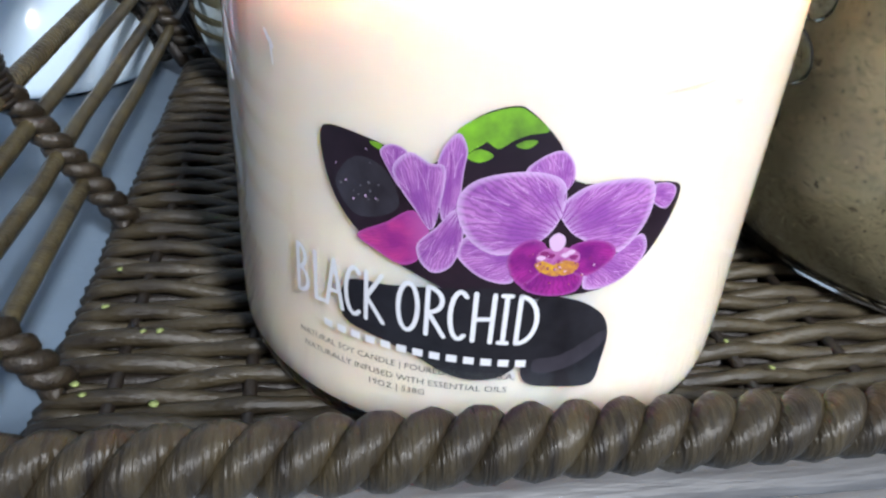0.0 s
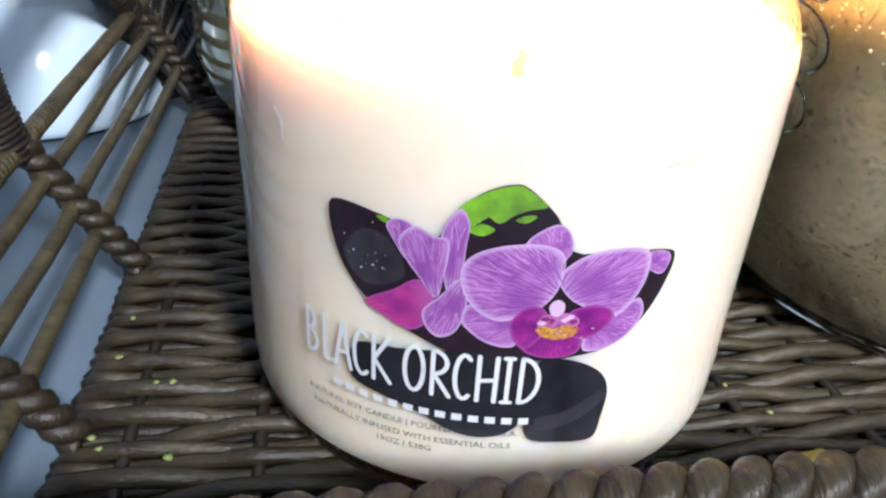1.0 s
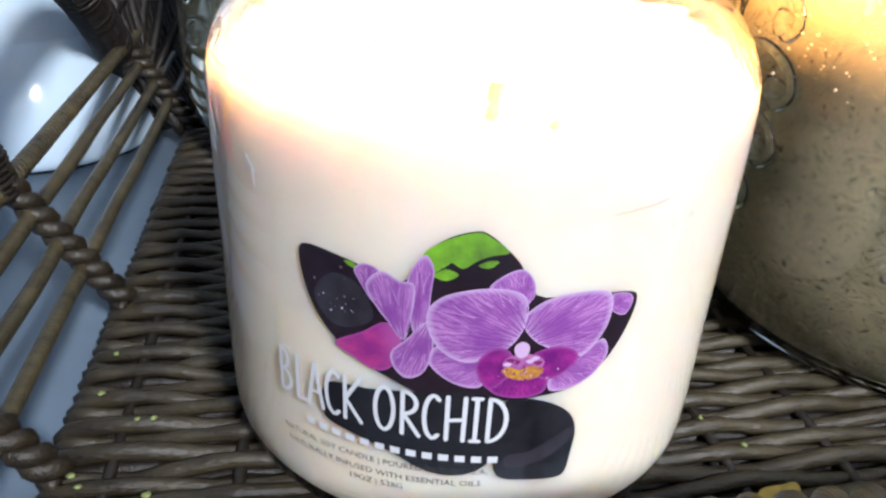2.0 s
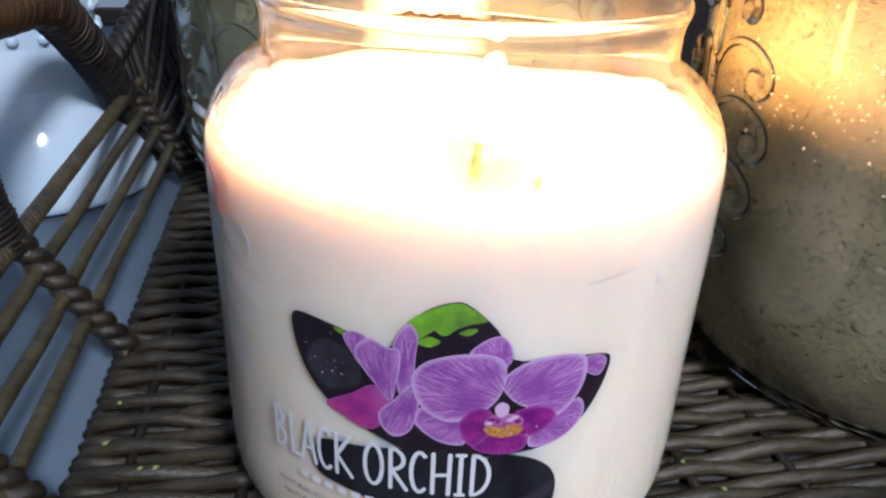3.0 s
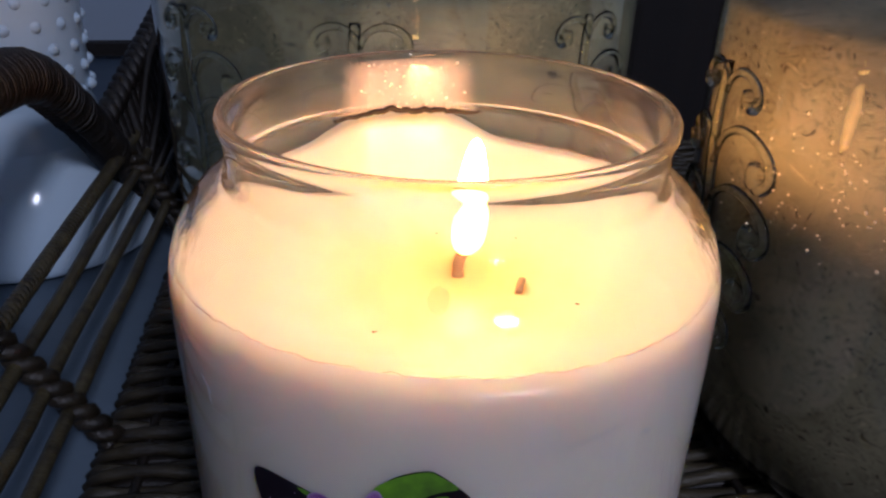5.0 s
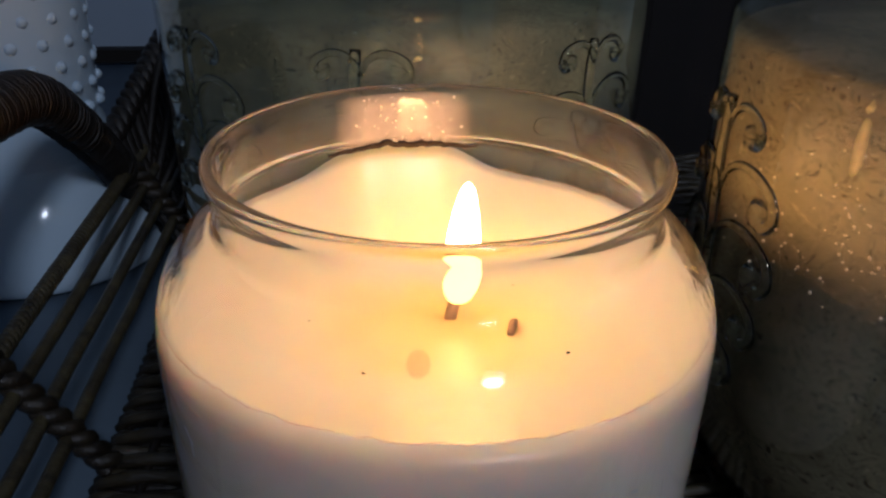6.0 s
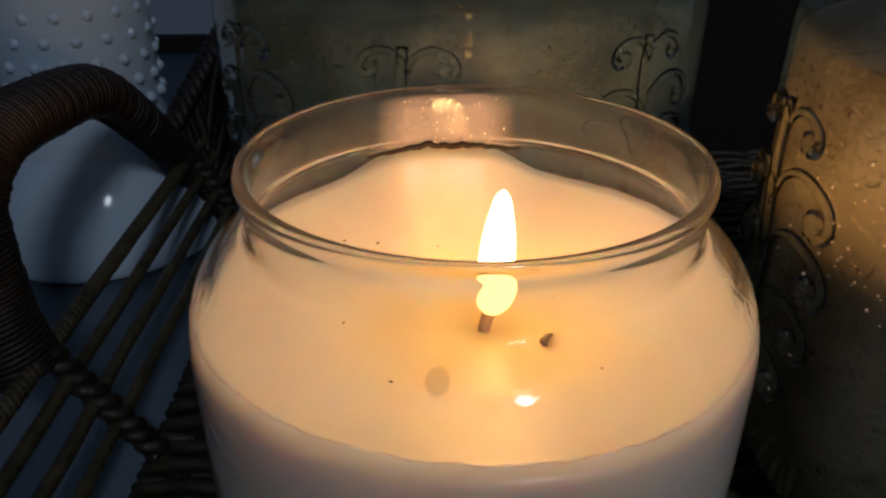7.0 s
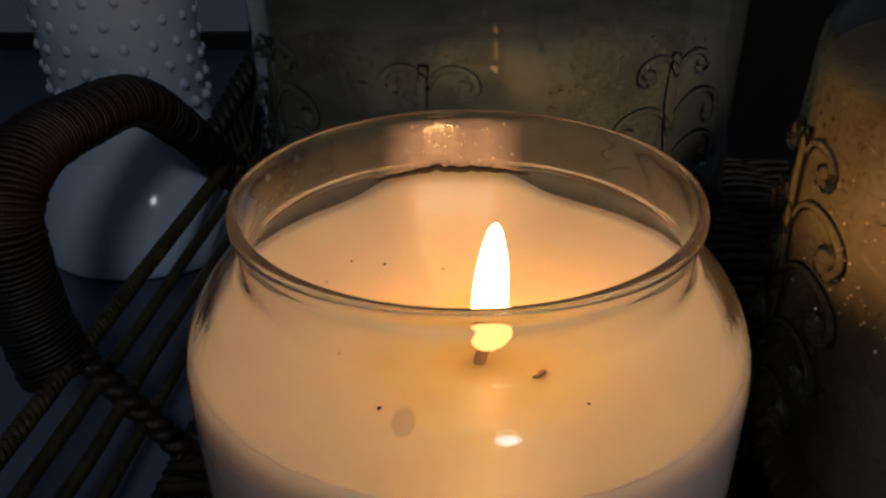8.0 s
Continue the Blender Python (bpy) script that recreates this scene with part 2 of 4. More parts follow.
# ---- helpers for meshes ----
def part(name, bm, material, parent=None, label="", smooth=True):
    """Links a bmesh as one mesh object, under a thing or part when one is given."""
    me = bpy.data.meshes.new(name)
    bmesh.ops.recalc_face_normals(bm, faces=bm.faces)
    bm.to_mesh(me)
    bm.free()
    me.materials.append(material)
    if smooth:
        me.polygons.foreach_set("use_smooth", [True] * len(me.polygons))
    ob = new(name, me)
    if parent:
        ob.parent = parent
    if label:
        tagged(ob, label)
    return ob


def thing(name, label, category, m=Matrix(), group="", kind=""):
    ob = new(name)
    ob.empty_display_size = 0.01
    ob.matrix_world = m
    return tagged(ob, label, category, group, kind)


def lathe(profile, steps=96, closed=False):
    """A bmesh turned round z from (radius, z) pairs in millimetres."""
    bm = bmesh.new()
    rings = []
    for r, z in profile:
        if r < 1e-6:
            rings.append([bm.verts.new((0, 0, z * mm))])
        else:
            rings.append([bm.verts.new((r * mm * math.cos(a), r * mm * math.sin(a), z * mm)) for a in (2 * math.pi * k / steps for k in range(steps))])
    pairs = list(zip(rings, rings[1:])) + ([(rings[-1], rings[0])] if closed else [])
    for a, b in pairs:
        for k in range(steps):
            j = (k + 1) % steps
            quad = [a[k % len(a)], a[j % len(a)], b[j % len(b)], b[k % len(b)]]
            quad = list(dict.fromkeys(quad))
            if len(quad) > 2:
                bm.faces.new(quad)
    return bm


def smooth_line(points, per=6, closed=False):
    """A centripetal Catmull-Rom line through points of any dimension."""
    p = [np.array(q, float) for q in points]
    n = len(p)
    out = []
    for i in range(n if closed else n - 1):
        if closed:
            a, b, c, d = (p[(i + k) % n] for k in (-1, 0, 1, 2))
        else:
            b, c = p[i], p[i + 1]
            a = p[i - 1] if i else 2 * b - c
            d = p[i + 2] if i + 2 < n else 2 * c - b
        t0 = 0.0
        t1 = t0 + max(1e-6, float(np.linalg.norm(b - a)) ** 0.5)
        t2 = t1 + max(1e-6, float(np.linalg.norm(c - b)) ** 0.5)
        t3 = t2 + max(1e-6, float(np.linalg.norm(d - c)) ** 0.5)
        for k in range(per):
            t = t1 + (t2 - t1) * k / per
            a1 = (t1 - t) / (t1 - t0) * a + (t - t0) / (t1 - t0) * b
            a2 = (t2 - t) / (t2 - t1) * b + (t - t1) / (t2 - t1) * c
            a3 = (t3 - t) / (t3 - t2) * c + (t - t2) / (t3 - t2) * d
            b1 = (t2 - t) / (t2 - t0) * a1 + (t - t0) / (t2 - t0) * a2
            b2 = (t3 - t) / (t3 - t1) * a2 + (t - t1) / (t3 - t1) * a3
            out.append((t2 - t) / (t2 - t1) * b1 + (t - t1) / (t2 - t1) * b2)
    if not closed:
        out.append(p[-1])
    return out


def tube(bm, line, radius, sides=8, caps=True, flat=1.0):
    """Adds a tube along a line (metres); radius is a number or a function of 0..1."""
    line = [Vector(q) for q in line]
    n, prev, rings = len(line), None, []
    up = Vector((0, 0, 1))
    for i, q in enumerate(line):
        t = (line[min(i + 1, n - 1)] - line[max(i - 1, 0)]).normalized()
        side = t.cross(prev if prev is not None else (up if abs(t.z) < 0.95 else Vector((1, 0, 0))))
        side = side.normalized() if prev is None else (prev - t * prev.dot(t)).normalized()
        prev = side
        other = t.cross(side)
        r = radius(i / (n - 1)) if callable(radius) else radius
        rings.append([bm.verts.new(q + side * r * math.cos(a) + other * r * flat * math.sin(a)) for a in (2 * math.pi * k / sides for k in range(sides))])
    for a, b in zip(rings, rings[1:]):
        for k in range(sides):
            j = (k + 1) % sides
            bm.faces.new((a[k], a[j], b[j], b[k]))
    if caps:
        bm.faces.new(rings[0][::-1])
        bm.faces.new(rings[-1])
    return bm


def box(bm, lo, hi):
    v = [bm.verts.new((x, y, z)) for x in (lo[0], hi[0]) for y in (lo[1], hi[1]) for z in (lo[2], hi[2])]
    for f in ((0, 1, 3, 2), (4, 6, 7, 5), (0, 4, 5, 1), (2, 3, 7, 6), (0, 2, 6, 4), (1, 5, 7, 3)):
        bm.faces.new([v[k] for k in f])
    return bm


# ---- room and table ----
def room():
    # only the north wall is seen; the rest is added to bounce light
    for name, lo, hi, mat in (
            ("wall_north", (-1.9, 0.60, -0.77), (1.6, 0.7, 1.7), WALL),
            ("wall_west", (-1.9, -1.5, -0.77), (-1.8, 0.6, 1.7), WALL), ("wall_east", (1.5, -1.5, -0.77), (1.6, 0.6, 1.7), WALL),
            ("floor", (-1.9, -1.6, -0.87), (1.6, 0.7, -0.772), FLOORWOOD), ("ceiling", (-1.9, -1.6, 1.702), (1.6, 0.7, 1.8), WALL)):
        ob = part(name, box(bmesh.new(), lo, hi), mat, smooth=False)
        ob.matrix_world = TRAY
        tagged(ob, kind="structure")
    # dark strip added to show the dark gap between table and wall
    ob = part("dark_gap_strip", box(bmesh.new(), (-0.9, 0.583, -0.012), (0.6, 0.598, -0.001)), DARK_FILL, smooth=False)
    ob.matrix_world = TRAY
    tagged(ob, kind="structure")
    bm = bmesh.new()                                       # south wall round a small high window, unseen and added for the lamp
    for lo, hi in (((-1.9, -1.77), (0.30, 1.7)), ((0.70, -1.77), (1.6, 1.7)), ((0.30, -1.77), (0.70, 1.13)), ((0.30, 1.59), (0.70, 1.7))):
        box(bm, (lo[0], -1.6, max(lo[1], -0.77)), (hi[0], -1.5, hi[1]))
    wall = part("wall_south", bm, WALL, smooth=False)
    wall.matrix_world = TRAY
    tagged(wall, kind="structure")
    win = thing("added_window", "small high window, unseen, added to house the key lamp", "window", TRAY, kind="structure")
    for lo, hi in (((0.30, 1.13), (0.325, 1.59)), ((0.675, 1.13), (0.70, 1.59)), ((0.325, 1.13), (0.675, 1.155)), ((0.325, 1.565), (0.675, 1.59))):
        part("window_frame", box(bmesh.new(), (lo[0], -1.58, lo[1]), (hi[0], -1.53, hi[1])), WALL, win, smooth=False)
    table = thing("table", "pale blue-grey painted table top under the basket", "table", TRAY)
    bm = box(bmesh.new(), (-0.9, -0.45, -0.037), (0.6, 0.575, -0.012))
    bmesh.ops.bevel(bm, geom=bm.edges[:], offset=0.003, segments=2, affect="EDGES")
    part("tabletop", bm, TABLE, table)
    for x in (-0.85, 0.55):
        for y in (-0.4, 0.52):
            part("leg", box(bmesh.new(), (x - 0.03, y - 0.03, -0.772), (x + 0.03, y + 0.03, -0.0372)), TABLE, table, smooth=False)
    # added panel that stands in for the unknown dark between the jars
    board = thing("dark_backdrop", "plain dark upright panel added to fill the dark behind the jars", "board", TRAY)
    bm = box(bmesh.new(), (0.085, 0.31, -0.012), (0.5, 0.325, 0.4))
    part("panel", bm, DARK_FILL, board, smooth=False)


room()


# ---- candle ----
INNER = [(2.4, 0), (2.4, 44), (3.1, 48), (5.5, 50.7), (11, 51.7), (40, 51.8), (75, 51.8), (79, 51.4), (83.5, 50.1), (88, 47.5), (91.6, 44.7), (93.7, 41.9), (94.8, 40.2), (96.4, 39.4), (99, 39.2), (106, 39.3)]


def inner_radius(z):
    return float(np.interp(z, [q[0] for q in INNER[1:]], [q[1] for q in INNER[1:]]))


def lump(a):
    """Share of the high lump on the jar's far side, by the angle in degrees."""
    d = abs((a - 110 + 180) % 360 - 180)
    return 1 / (1 + math.exp((d - 22.5) / 3.4))


def low_edge(a):
    d = abs((a - 110 + 180) % 360 - 180)
    return 82.6 + 2.4 * (0.5 + 0.5 * math.cos(radians(d))) + 0.5 * math.sin(radians(a * 3))


def edge_height(a):
    """Height of the wax where it meets the glass."""
    return low_edge(a) + 8.6 * lump(a) + 0.45 * noise.noise(Vector((a * 0.16, 2, 7))) * min(1.0, (360 - a) / 20, a / 20)


def wax_height(x, y):
    """Height of the dished top of the wax at a place inside the jar."""
    a = math.degrees(math.atan2(y, x)) % 360
    t = math.hypot(x, y) / (inner_radius(edge_height(a)) + 0.3)
    f = max(0.0, (t - 0.36) / 0.64)
    return 70.1 + (low_edge(a) - 70.1) * f ** 1.35 + 8.6 * lump(a) * f ** 5


def wrap(s, z, off=0.0):
    """A point of the label, s millimetres round the jar from its front and z up."""
    r, a = (JAR_R + off) * mm, s / JAR_R
    return Vector((r * math.sin(a), -r * math.cos(a), z * mm))


def sheet(outline, off, uv=None):
    """A flat printed shape on the jar's curve, filled inside a closed outline of (s, z)."""
    bm = bmesh.new()
    c = np.mean(outline, axis=0)
    layer = bm.loops.layers.uv.new("UVMap")
    edge = bm.verts.layers.float.new("rim")
    shares = (0.15, 0.3, 0.45, 0.6, 0.75, 0.88, 0.95, 1.0)
    grid = [[bm.verts.new(wrap(*(c + (np.array(q) - c) * k), off)) for q in outline] for k in shares]
    for k, ring in zip(shares, grid):
        for v in ring:
            v[edge] = k
    mid = bm.verts.new(wrap(*c, off))
    n = len(outline)
    for i in range(n):
        j = (i + 1) % n
        bm.faces.new((mid, grid[0][i], grid[0][j]))
        for a, b in zip(grid, grid[1:]):
            bm.faces.new((a[i], b[i], b[j], a[j]))
    if uv:
        where = {mid: c}
        for k, ring in enumerate(grid):
            for v, q in zip(ring, outline):
                where[v] = c + (np.array(q) - c) * shares[k]
        for f in bm.faces:
            for lp in f.loops:
                lp[layer].uv = uv(where[lp.vert])
    return bm


def fan_uv(base, tip, width):
    """Coordinates along and across a petal that springs from base."""
    base, tip = np.array(base, float), np.array(tip, float)
    ax = tip - base
    length = float(np.hypot(*ax))
    ax /= length
    nx = np.array((-ax[1], ax[0]))
    return lambda q: (float((q - base) @ ax) / length, float((q - base) @ nx) / width + 0.5)


def petal_material(name, pale, deep, edge, vein=0.6):
    """Printed petal: veins fan out along it, paler towards the rim."""
    m = bpy.data.materials.new(name)
    m.use_nodes = True
    n, l = m.node_tree.nodes, m.node_tree.links
    b = n["Principled BSDF"]
    b.inputs["Roughness"].default_value = 0.3
    uv, sep = n.new("ShaderNodeTexCoord"), n.new("ShaderNodeSeparateXYZ")
    l.new(uv.outputs["UV"], sep.inputs[0])
    # fan coordinate: distance from the middle line over the distance along
    off = n.new("ShaderNodeMath"); off.operation = "SUBTRACT"; off.inputs[1].default_value = 0.5
    l.new(sep.outputs[1], off.inputs[0])
    den = n.new("ShaderNodeMath"); den.operation = "ADD"; den.inputs[1].default_value = 0.25
    l.new(sep.outputs[0], den.inputs[0])
    fan = n.new("ShaderNodeMath"); fan.operation = "DIVIDE"
    l.new(off.outputs[0], fan.inputs[0]); l.new(den.outputs[0], fan.inputs[1])
    comb = n.new("ShaderNodeCombineXYZ")
    l.new(fan.outputs[0], comb.inputs[0]); l.new(sep.outputs[0], comb.inputs[1])
    wave = n.new("ShaderNodeTexWave")
    wave.bands_direction = "X"
    wave.inputs["Scale"].default_value, wave.inputs["Distortion"].default_value, wave.inputs["Detail"].default_value, wave.inputs["Detail Scale"].default_value = 4.6, 7.0, 4, 1.6
    l.new(comb.outputs[0], wave.inputs["Vector"])
    noi = n.new("ShaderNodeTexNoise"); noi.inputs["Scale"].default_value = 2.6; noi.inputs["Detail"].default_value = 4
    l.new(uv.outputs["UV"], noi.inputs["Vector"])
    spread = n.new("ShaderNodeMapRange")
    spread.inputs["From Min"].default_value, spread.inputs["From Max"].default_value = 0.36, 0.64
    l.new(noi.outputs[0], spread.inputs[0])
    base = n.new("ShaderNodeMix"); base.data_type = "RGBA"
    base.inputs[6].default_value, base.inputs[7].default_value = (*deep, 1), (*pale, 1)
    l.new(spread.outputs[0], base.inputs[0])
    ramp = n.new("ShaderNodeMapRange")
    ramp.inputs["From Min"].default_value, ramp.inputs["From Max"].default_value = 0.0, 0.45
    ramp.inputs["To Min"].default_value, ramp.inputs["To Max"].default_value = vein, 0.0
    l.new(wave.outputs[1], ramp.inputs[0])
    veins = n.new("ShaderNodeMix"); veins.data_type = "RGBA"
    veins.inputs[7].default_value = (*[c * 0.55 for c in deep], 1)
    l.new(ramp.outputs[0], veins.inputs[0]); l.new(base.outputs[2], veins.inputs[6])
    at = n.new("ShaderNodeAttribute"); at.attribute_name = "rim"
    rim = n.new("ShaderNodeMapRange")
    rim.inputs["From Min"].default_value, rim.inputs["From Max"].default_value = 0.84, 1.0
    rim.inputs["To Max"].default_value = 0.65
    l.new(at.outputs["Fac"], rim.inputs[0])
    # pale glow where the petal springs from the flower's heart
    root = n.new("ShaderNodeMapRange")
    root.inputs["From Min"].default_value, root.inputs["From Max"].default_value = 0.0, 0.3
    root.inputs["To Min"].default_value, root.inputs["To Max"].default_value = 0.75, 0.0
    l.new(sep.outputs[0], root.inputs[0])
    both = n.new("ShaderNodeMath"); both.operation = "MAXIMUM"
    l.new(rim.outputs[0], both.inputs[0]); l.new(root.outputs[0], both.inputs[1])
    rim = both
    out = n.new("ShaderNodeMix"); out.data_type = "RGBA"
    out.inputs[7].default_value = (*edge, 1)
    l.new(rim.outputs[0], out.inputs[0]); l.new(veins.outputs[2], out.inputs[6])
    l.new(out.outputs[2], b.inputs["Base Color"])
    return m


ROSE = petal_material("rose_petal_print", (0.62, 0.06, 0.3), (0.34, 0.03, 0.26), (0.5, 0.12, 0.42), 0.3)
LILAC = petal_material("lilac_petal_print", (0.57, 0.23, 0.6), (0.33, 0.09, 0.42), (0.8, 0.6, 0.87), 0.6)
MAGENTA = petal_material("magenta_lip_print", (0.42, 0.03, 0.3), (0.19, 0.012, 0.2), (0.45, 0.12, 0.42), 0.4)
STONE_INK = shader("black_stone_print", (0.022, 0.02, 0.026), 0.3, noise_scale=500, amount=0.6)
STONE_GREY = shader("grey_sheen_print", (0.056, 0.05, 0.064), 0.3, noise_scale=260, dark=(0.024, 0.02, 0.026))
BLACK_INK = shader("dark_plum_print", (0.028, 0.014, 0.024), 0.3, noise_scale=300, amount=0.6)
GREEN_INK = shader("leaf_green_print", (0.27, 0.64, 0.03), 0.3, noise_scale=300, dark=(0.1, 0.2, 0.03))
YELLOW_INK = shader("yellow_throat_print", (0.75, 0.4, 0.03), 0.3, noise_scale=1500, dark=(0.4, 0.08, 0.1))
DROP_INK = plain("dull_drop_print", (0.16, 0.15, 0.17), 0.4)
MAGENTA_INK = plain("magenta_speckle_print", (0.25, 0.02, 0.16), 0.4)
VEIN_INK = plain("dark_vein_print", (0.3, 0.07, 0.36), 0.35)
EDGE_INK = plain("pale_vein_print", (0.66, 0.36, 0.7), 0.35)
WHITE_INK = plain("white_lettering", (0.85, 0.85, 0.88), 0.4)
PALE_INK = plain("pale_column_print", (0.75, 0.5, 0.75), 0.4)
BLUSH_INK = shader("blush_print", (0.62, 0.24, 0.52), 0.35, noise_scale=1400, dark=(0.36, 0.06, 0.3))
GREY_INK = plain("grey_lettering", (0.05, 0.05, 0.048), 0.5)


def stroke(bm, line, width, off):
    """Adds a ribbon of even width with round ends on the jar's curve."""
    p = [np.array(q, float) for q in line]
    for i in range(len(p)):
        ring = [bm.verts.new(wrap(*(p[i] + width / 2 * np.array((math.cos(a), math.sin(a)))), off)) for a in (math.pi * 2 * k / 10 for k in range(10))]
        bm.faces.new(ring)
        if i:
            d = p[i] - p[i - 1]
            ln = float(np.hypot(*d))
            if ln < 1e-6:
                continue
            nx = np.array((-d[1], d[0])) / ln * width / 2
            bm.faces.new([bm.verts.new(wrap(*q, off)) for q in (p[i - 1] + nx, p[i - 1] - nx, p[i] - nx, p[i] + nx)])


def arc(cx, cz, rx, rz, a0, a1, n=12):
    return [(cx + rx * math.cos(radians(a0 + (a1 - a0) * k / n)), cz + rz * math.sin(radians(a0 + (a1 - a0) * k / n))) for k in range(n + 1)]


GLYPHS = {  # tall narrow hand-drawn capitals in a cell 1 wide and 1 high
    "B": [[(0.1, 0), (0.08, 1)], arc(0.1, 0.76, 0.55, 0.24, 90, -80), arc(0.1, 0.26, 0.72, 0.26, 85, -90)],
    "L": [[(0.12, 1), (0.15, 0), (0.85, 0.02)]],
    "A": [[(0, 0), (0.45, 1), (0.95, 0)], [(0.2, 0.33), (0.78, 0.35)]],
    "C": [arc(0.55, 0.5, 0.5, 0.5, 55, 305)],
    "K": [[(0.1, 0), (0.1, 1)], [(0.85, 1), (0.12, 0.48), (0.95, 0)]],
    "O": [arc(0.5, 0.5, 0.45, 0.5, 0, 360, 20)],
    "R": [[(0.1, 0), (0.1, 1)], arc(0.1, 0.74, 0.65, 0.26, 90, -90), [(0.15, 0.48), (0.9, 0)]],
    "H": [[(0.1, 0), (0.1, 1)], [(0.88, 0), (0.9, 1)], [(0.1, 0.46), (0.88, 0.5)]],
    "I": [[(0.5, 0), (0.5, 1)], [(0.1, 0), (0.9, 0)], [(0.1, 1), (0.9, 1)]],
    "D": [[(0.1, 0), (0.1, 1)], arc(0.1, 0.5, 0.8, 0.5, 90, -90)],
}


def small_print(name, words, s0, s1, z0, z1, height, parent):
    """A line of built-in type laid round the jar from s0 to s1."""
    cu = bpy.data.curves.new(name, "FONT")
    cu.body, cu.size, cu.resolution_u = words, 1.0, 2
    ob = new(name, cu)
    bpy.context.view_layer.update()
    me = bpy.data.meshes.new_from_object(ob.evaluated_get(bpy.context.evaluated_depsgraph_get()))
    bpy.data.objects.remove(ob)
    xs = [v.co.x for v in me.vertices]
    x0, x1 = min(xs), max(xs)
    for v in me.vertices:
        t = (v.co.x - x0) / (x1 - x0)
        v.co = wrap(s0 + (s1 - s0) * t, z0 + (z1 - z0) * t + v.co.y * height / 0.7, 0.42)
    me.materials.append(GREY_INK)
    t = new(name, me)
    t.parent = parent


def candle():
    c = thing("jar_candle", "lit cream candle in a squat glass jar with orchid label", "candle")
    outer = [(0, 1.6), (42, 1.4), (45, 0.3), (48.4, 0.6), (50.6, 2.4), (51.8, 5.5), (52.5, 10), (52.5, 40), (52.5, 75), (52.2, 80), (50.9, 85.2), (48.4, 89.9), (45.4, 93.2), (42.8, 94.9), (41.3, 95.8),
             (40.6, 97.0), (40.4, 99.5), (40.5, 103.0), (40.9, 104.6), (41.35, 105.9), (41.35, 107.2), (40.7, 108.1), (39.8, 108.0), (39.2, 107)]
    prof = outer + [(r, z) for z, r in INNER[::-1][1:]]
    jar = part("glass_jar", lathe([tuple(q) for q in smooth_line(prof, 3)], 128), FILMED_GLASS, c, "clear glass jar with a rolled rim")
    jar.visible_shadow = False
    # wax: outer skin up to an uneven edge, then a dished top
    bm = bmesh.new()
    n, rings = 144, []
    levels = 24
    for k in range(levels + 1):
        ring = []
        for i in range(n):
            a = 360 * i / n
            ze = edge_height(a)
            z = 2.6 + (ze - 2.6) * (k / levels) ** 1.15
            r = inner_radius(z) + 0.32
            ring.append(bm.verts.new((r * mm * math.cos(radians(a)), r * mm * math.sin(radians(a)), z * mm)))
        rings.append(ring)
    for k in range(1, 25):
        ring = []
        for i in range(n):
            a = 360 * i / n
            ze = edge_height(a)
            t = 1 - k / 25
            r = (inner_radius(ze) + 0.3) * t
            f = max(0.0, (t - 0.36) / 0.64)
            wob = 0.8 * noise.noise(Vector((r * 0.12 * math.cos(radians(a)), r * 0.12 * math.sin(radians(a)), 3.1)))
            z = wax_height(r * math.cos(radians(a)), r * math.sin(radians(a))) + wob * min(1, 3 * f) * (1 - f)
            ring.append(bm.verts.new((r * mm * math.cos(radians(a)), r * mm * math.sin(radians(a)), z * mm)))
        rings.append(ring)
    for a, b in zip(rings, rings[1:]):
        for i in range(n):
            j = (i + 1) % n
            bm.faces.new((a[i], a[j], b[j], b[i]))
    bm.faces.new(rings[0][::-1])
    bm.faces.new(rings[-1])
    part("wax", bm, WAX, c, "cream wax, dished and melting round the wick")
    # smear of wax left on the far side of the neck
    bm = bmesh.new()
    film = bm.verts.layers.float.new("film")
    grid = []
    for k in range(9):
        row = []
        for i in range(33):
            a = 85 + 50 * i / 32
            t = k / 8
            a2 = 110 + (a - 110) * (1 - 0.08 * t + 0.05 * noise.noise(Vector((t * 5, i // 16, 2))))
            low = edge_height(a2) + 0.9 + 0.5 * noise.noise(Vector((a * 0.25, 0, 0)))
            z = max(low, 93.6) + (106.6 - max(low, 93.6)) * t
            r = inner_radius(z) - 0.2
            row.append((r, a2, z))
        grid.append(row)
    for lay in (0, 1):
        vs = []
        for k, row in enumerate(grid):
            line = []
            for i, (r, a, z) in enumerate(row):
                v = bm.verts.new(((r - 0.9 * lay) * mm * math.cos(radians(a)), (r - 0.9 * lay) * mm * math.sin(radians(a)), z * mm))
                v[film] = 0.85 * min(1.0, min(i, 32 - i) / 8.0) * min(1.0, 0.35 + (8 - k) / 3)
                line.append(v)
            vs.append(line)
        for p, q in zip(vs, vs[1:]):
            for i in range(32):
                bm.faces.new((p[i], p[i + 1], q[i + 1], q[i]))
    part("wax_smear", bm, SMEAR, c, "thin patch of wax stuck to the neck")
    # ragged dark crack between the lump and the smear
    bm = bmesh.new()
    pts = []
    for i in range(61):
        a = 84 + 52 * i / 60
        z = max(edge_height(a), 92.4) + 1.5 + 1.7 * noise.noise(Vector((a * 0.22, 4, 0))) + 0.6 * noise.noise(Vector((a * 0.9, 1, 0)))
        r = (inner_radius(z) - 1.9) * mm
        pts.append((r * math.cos(radians(a)), r * math.sin(radians(a)), z * mm))
    tube(bm, pts, lambda t: mm * (0.3 + 0.42 * math.sin(math.pi * t)), 5)
    part("crack", bm, CRACK_DARK, c, "ragged dark line of a crack in the wax")
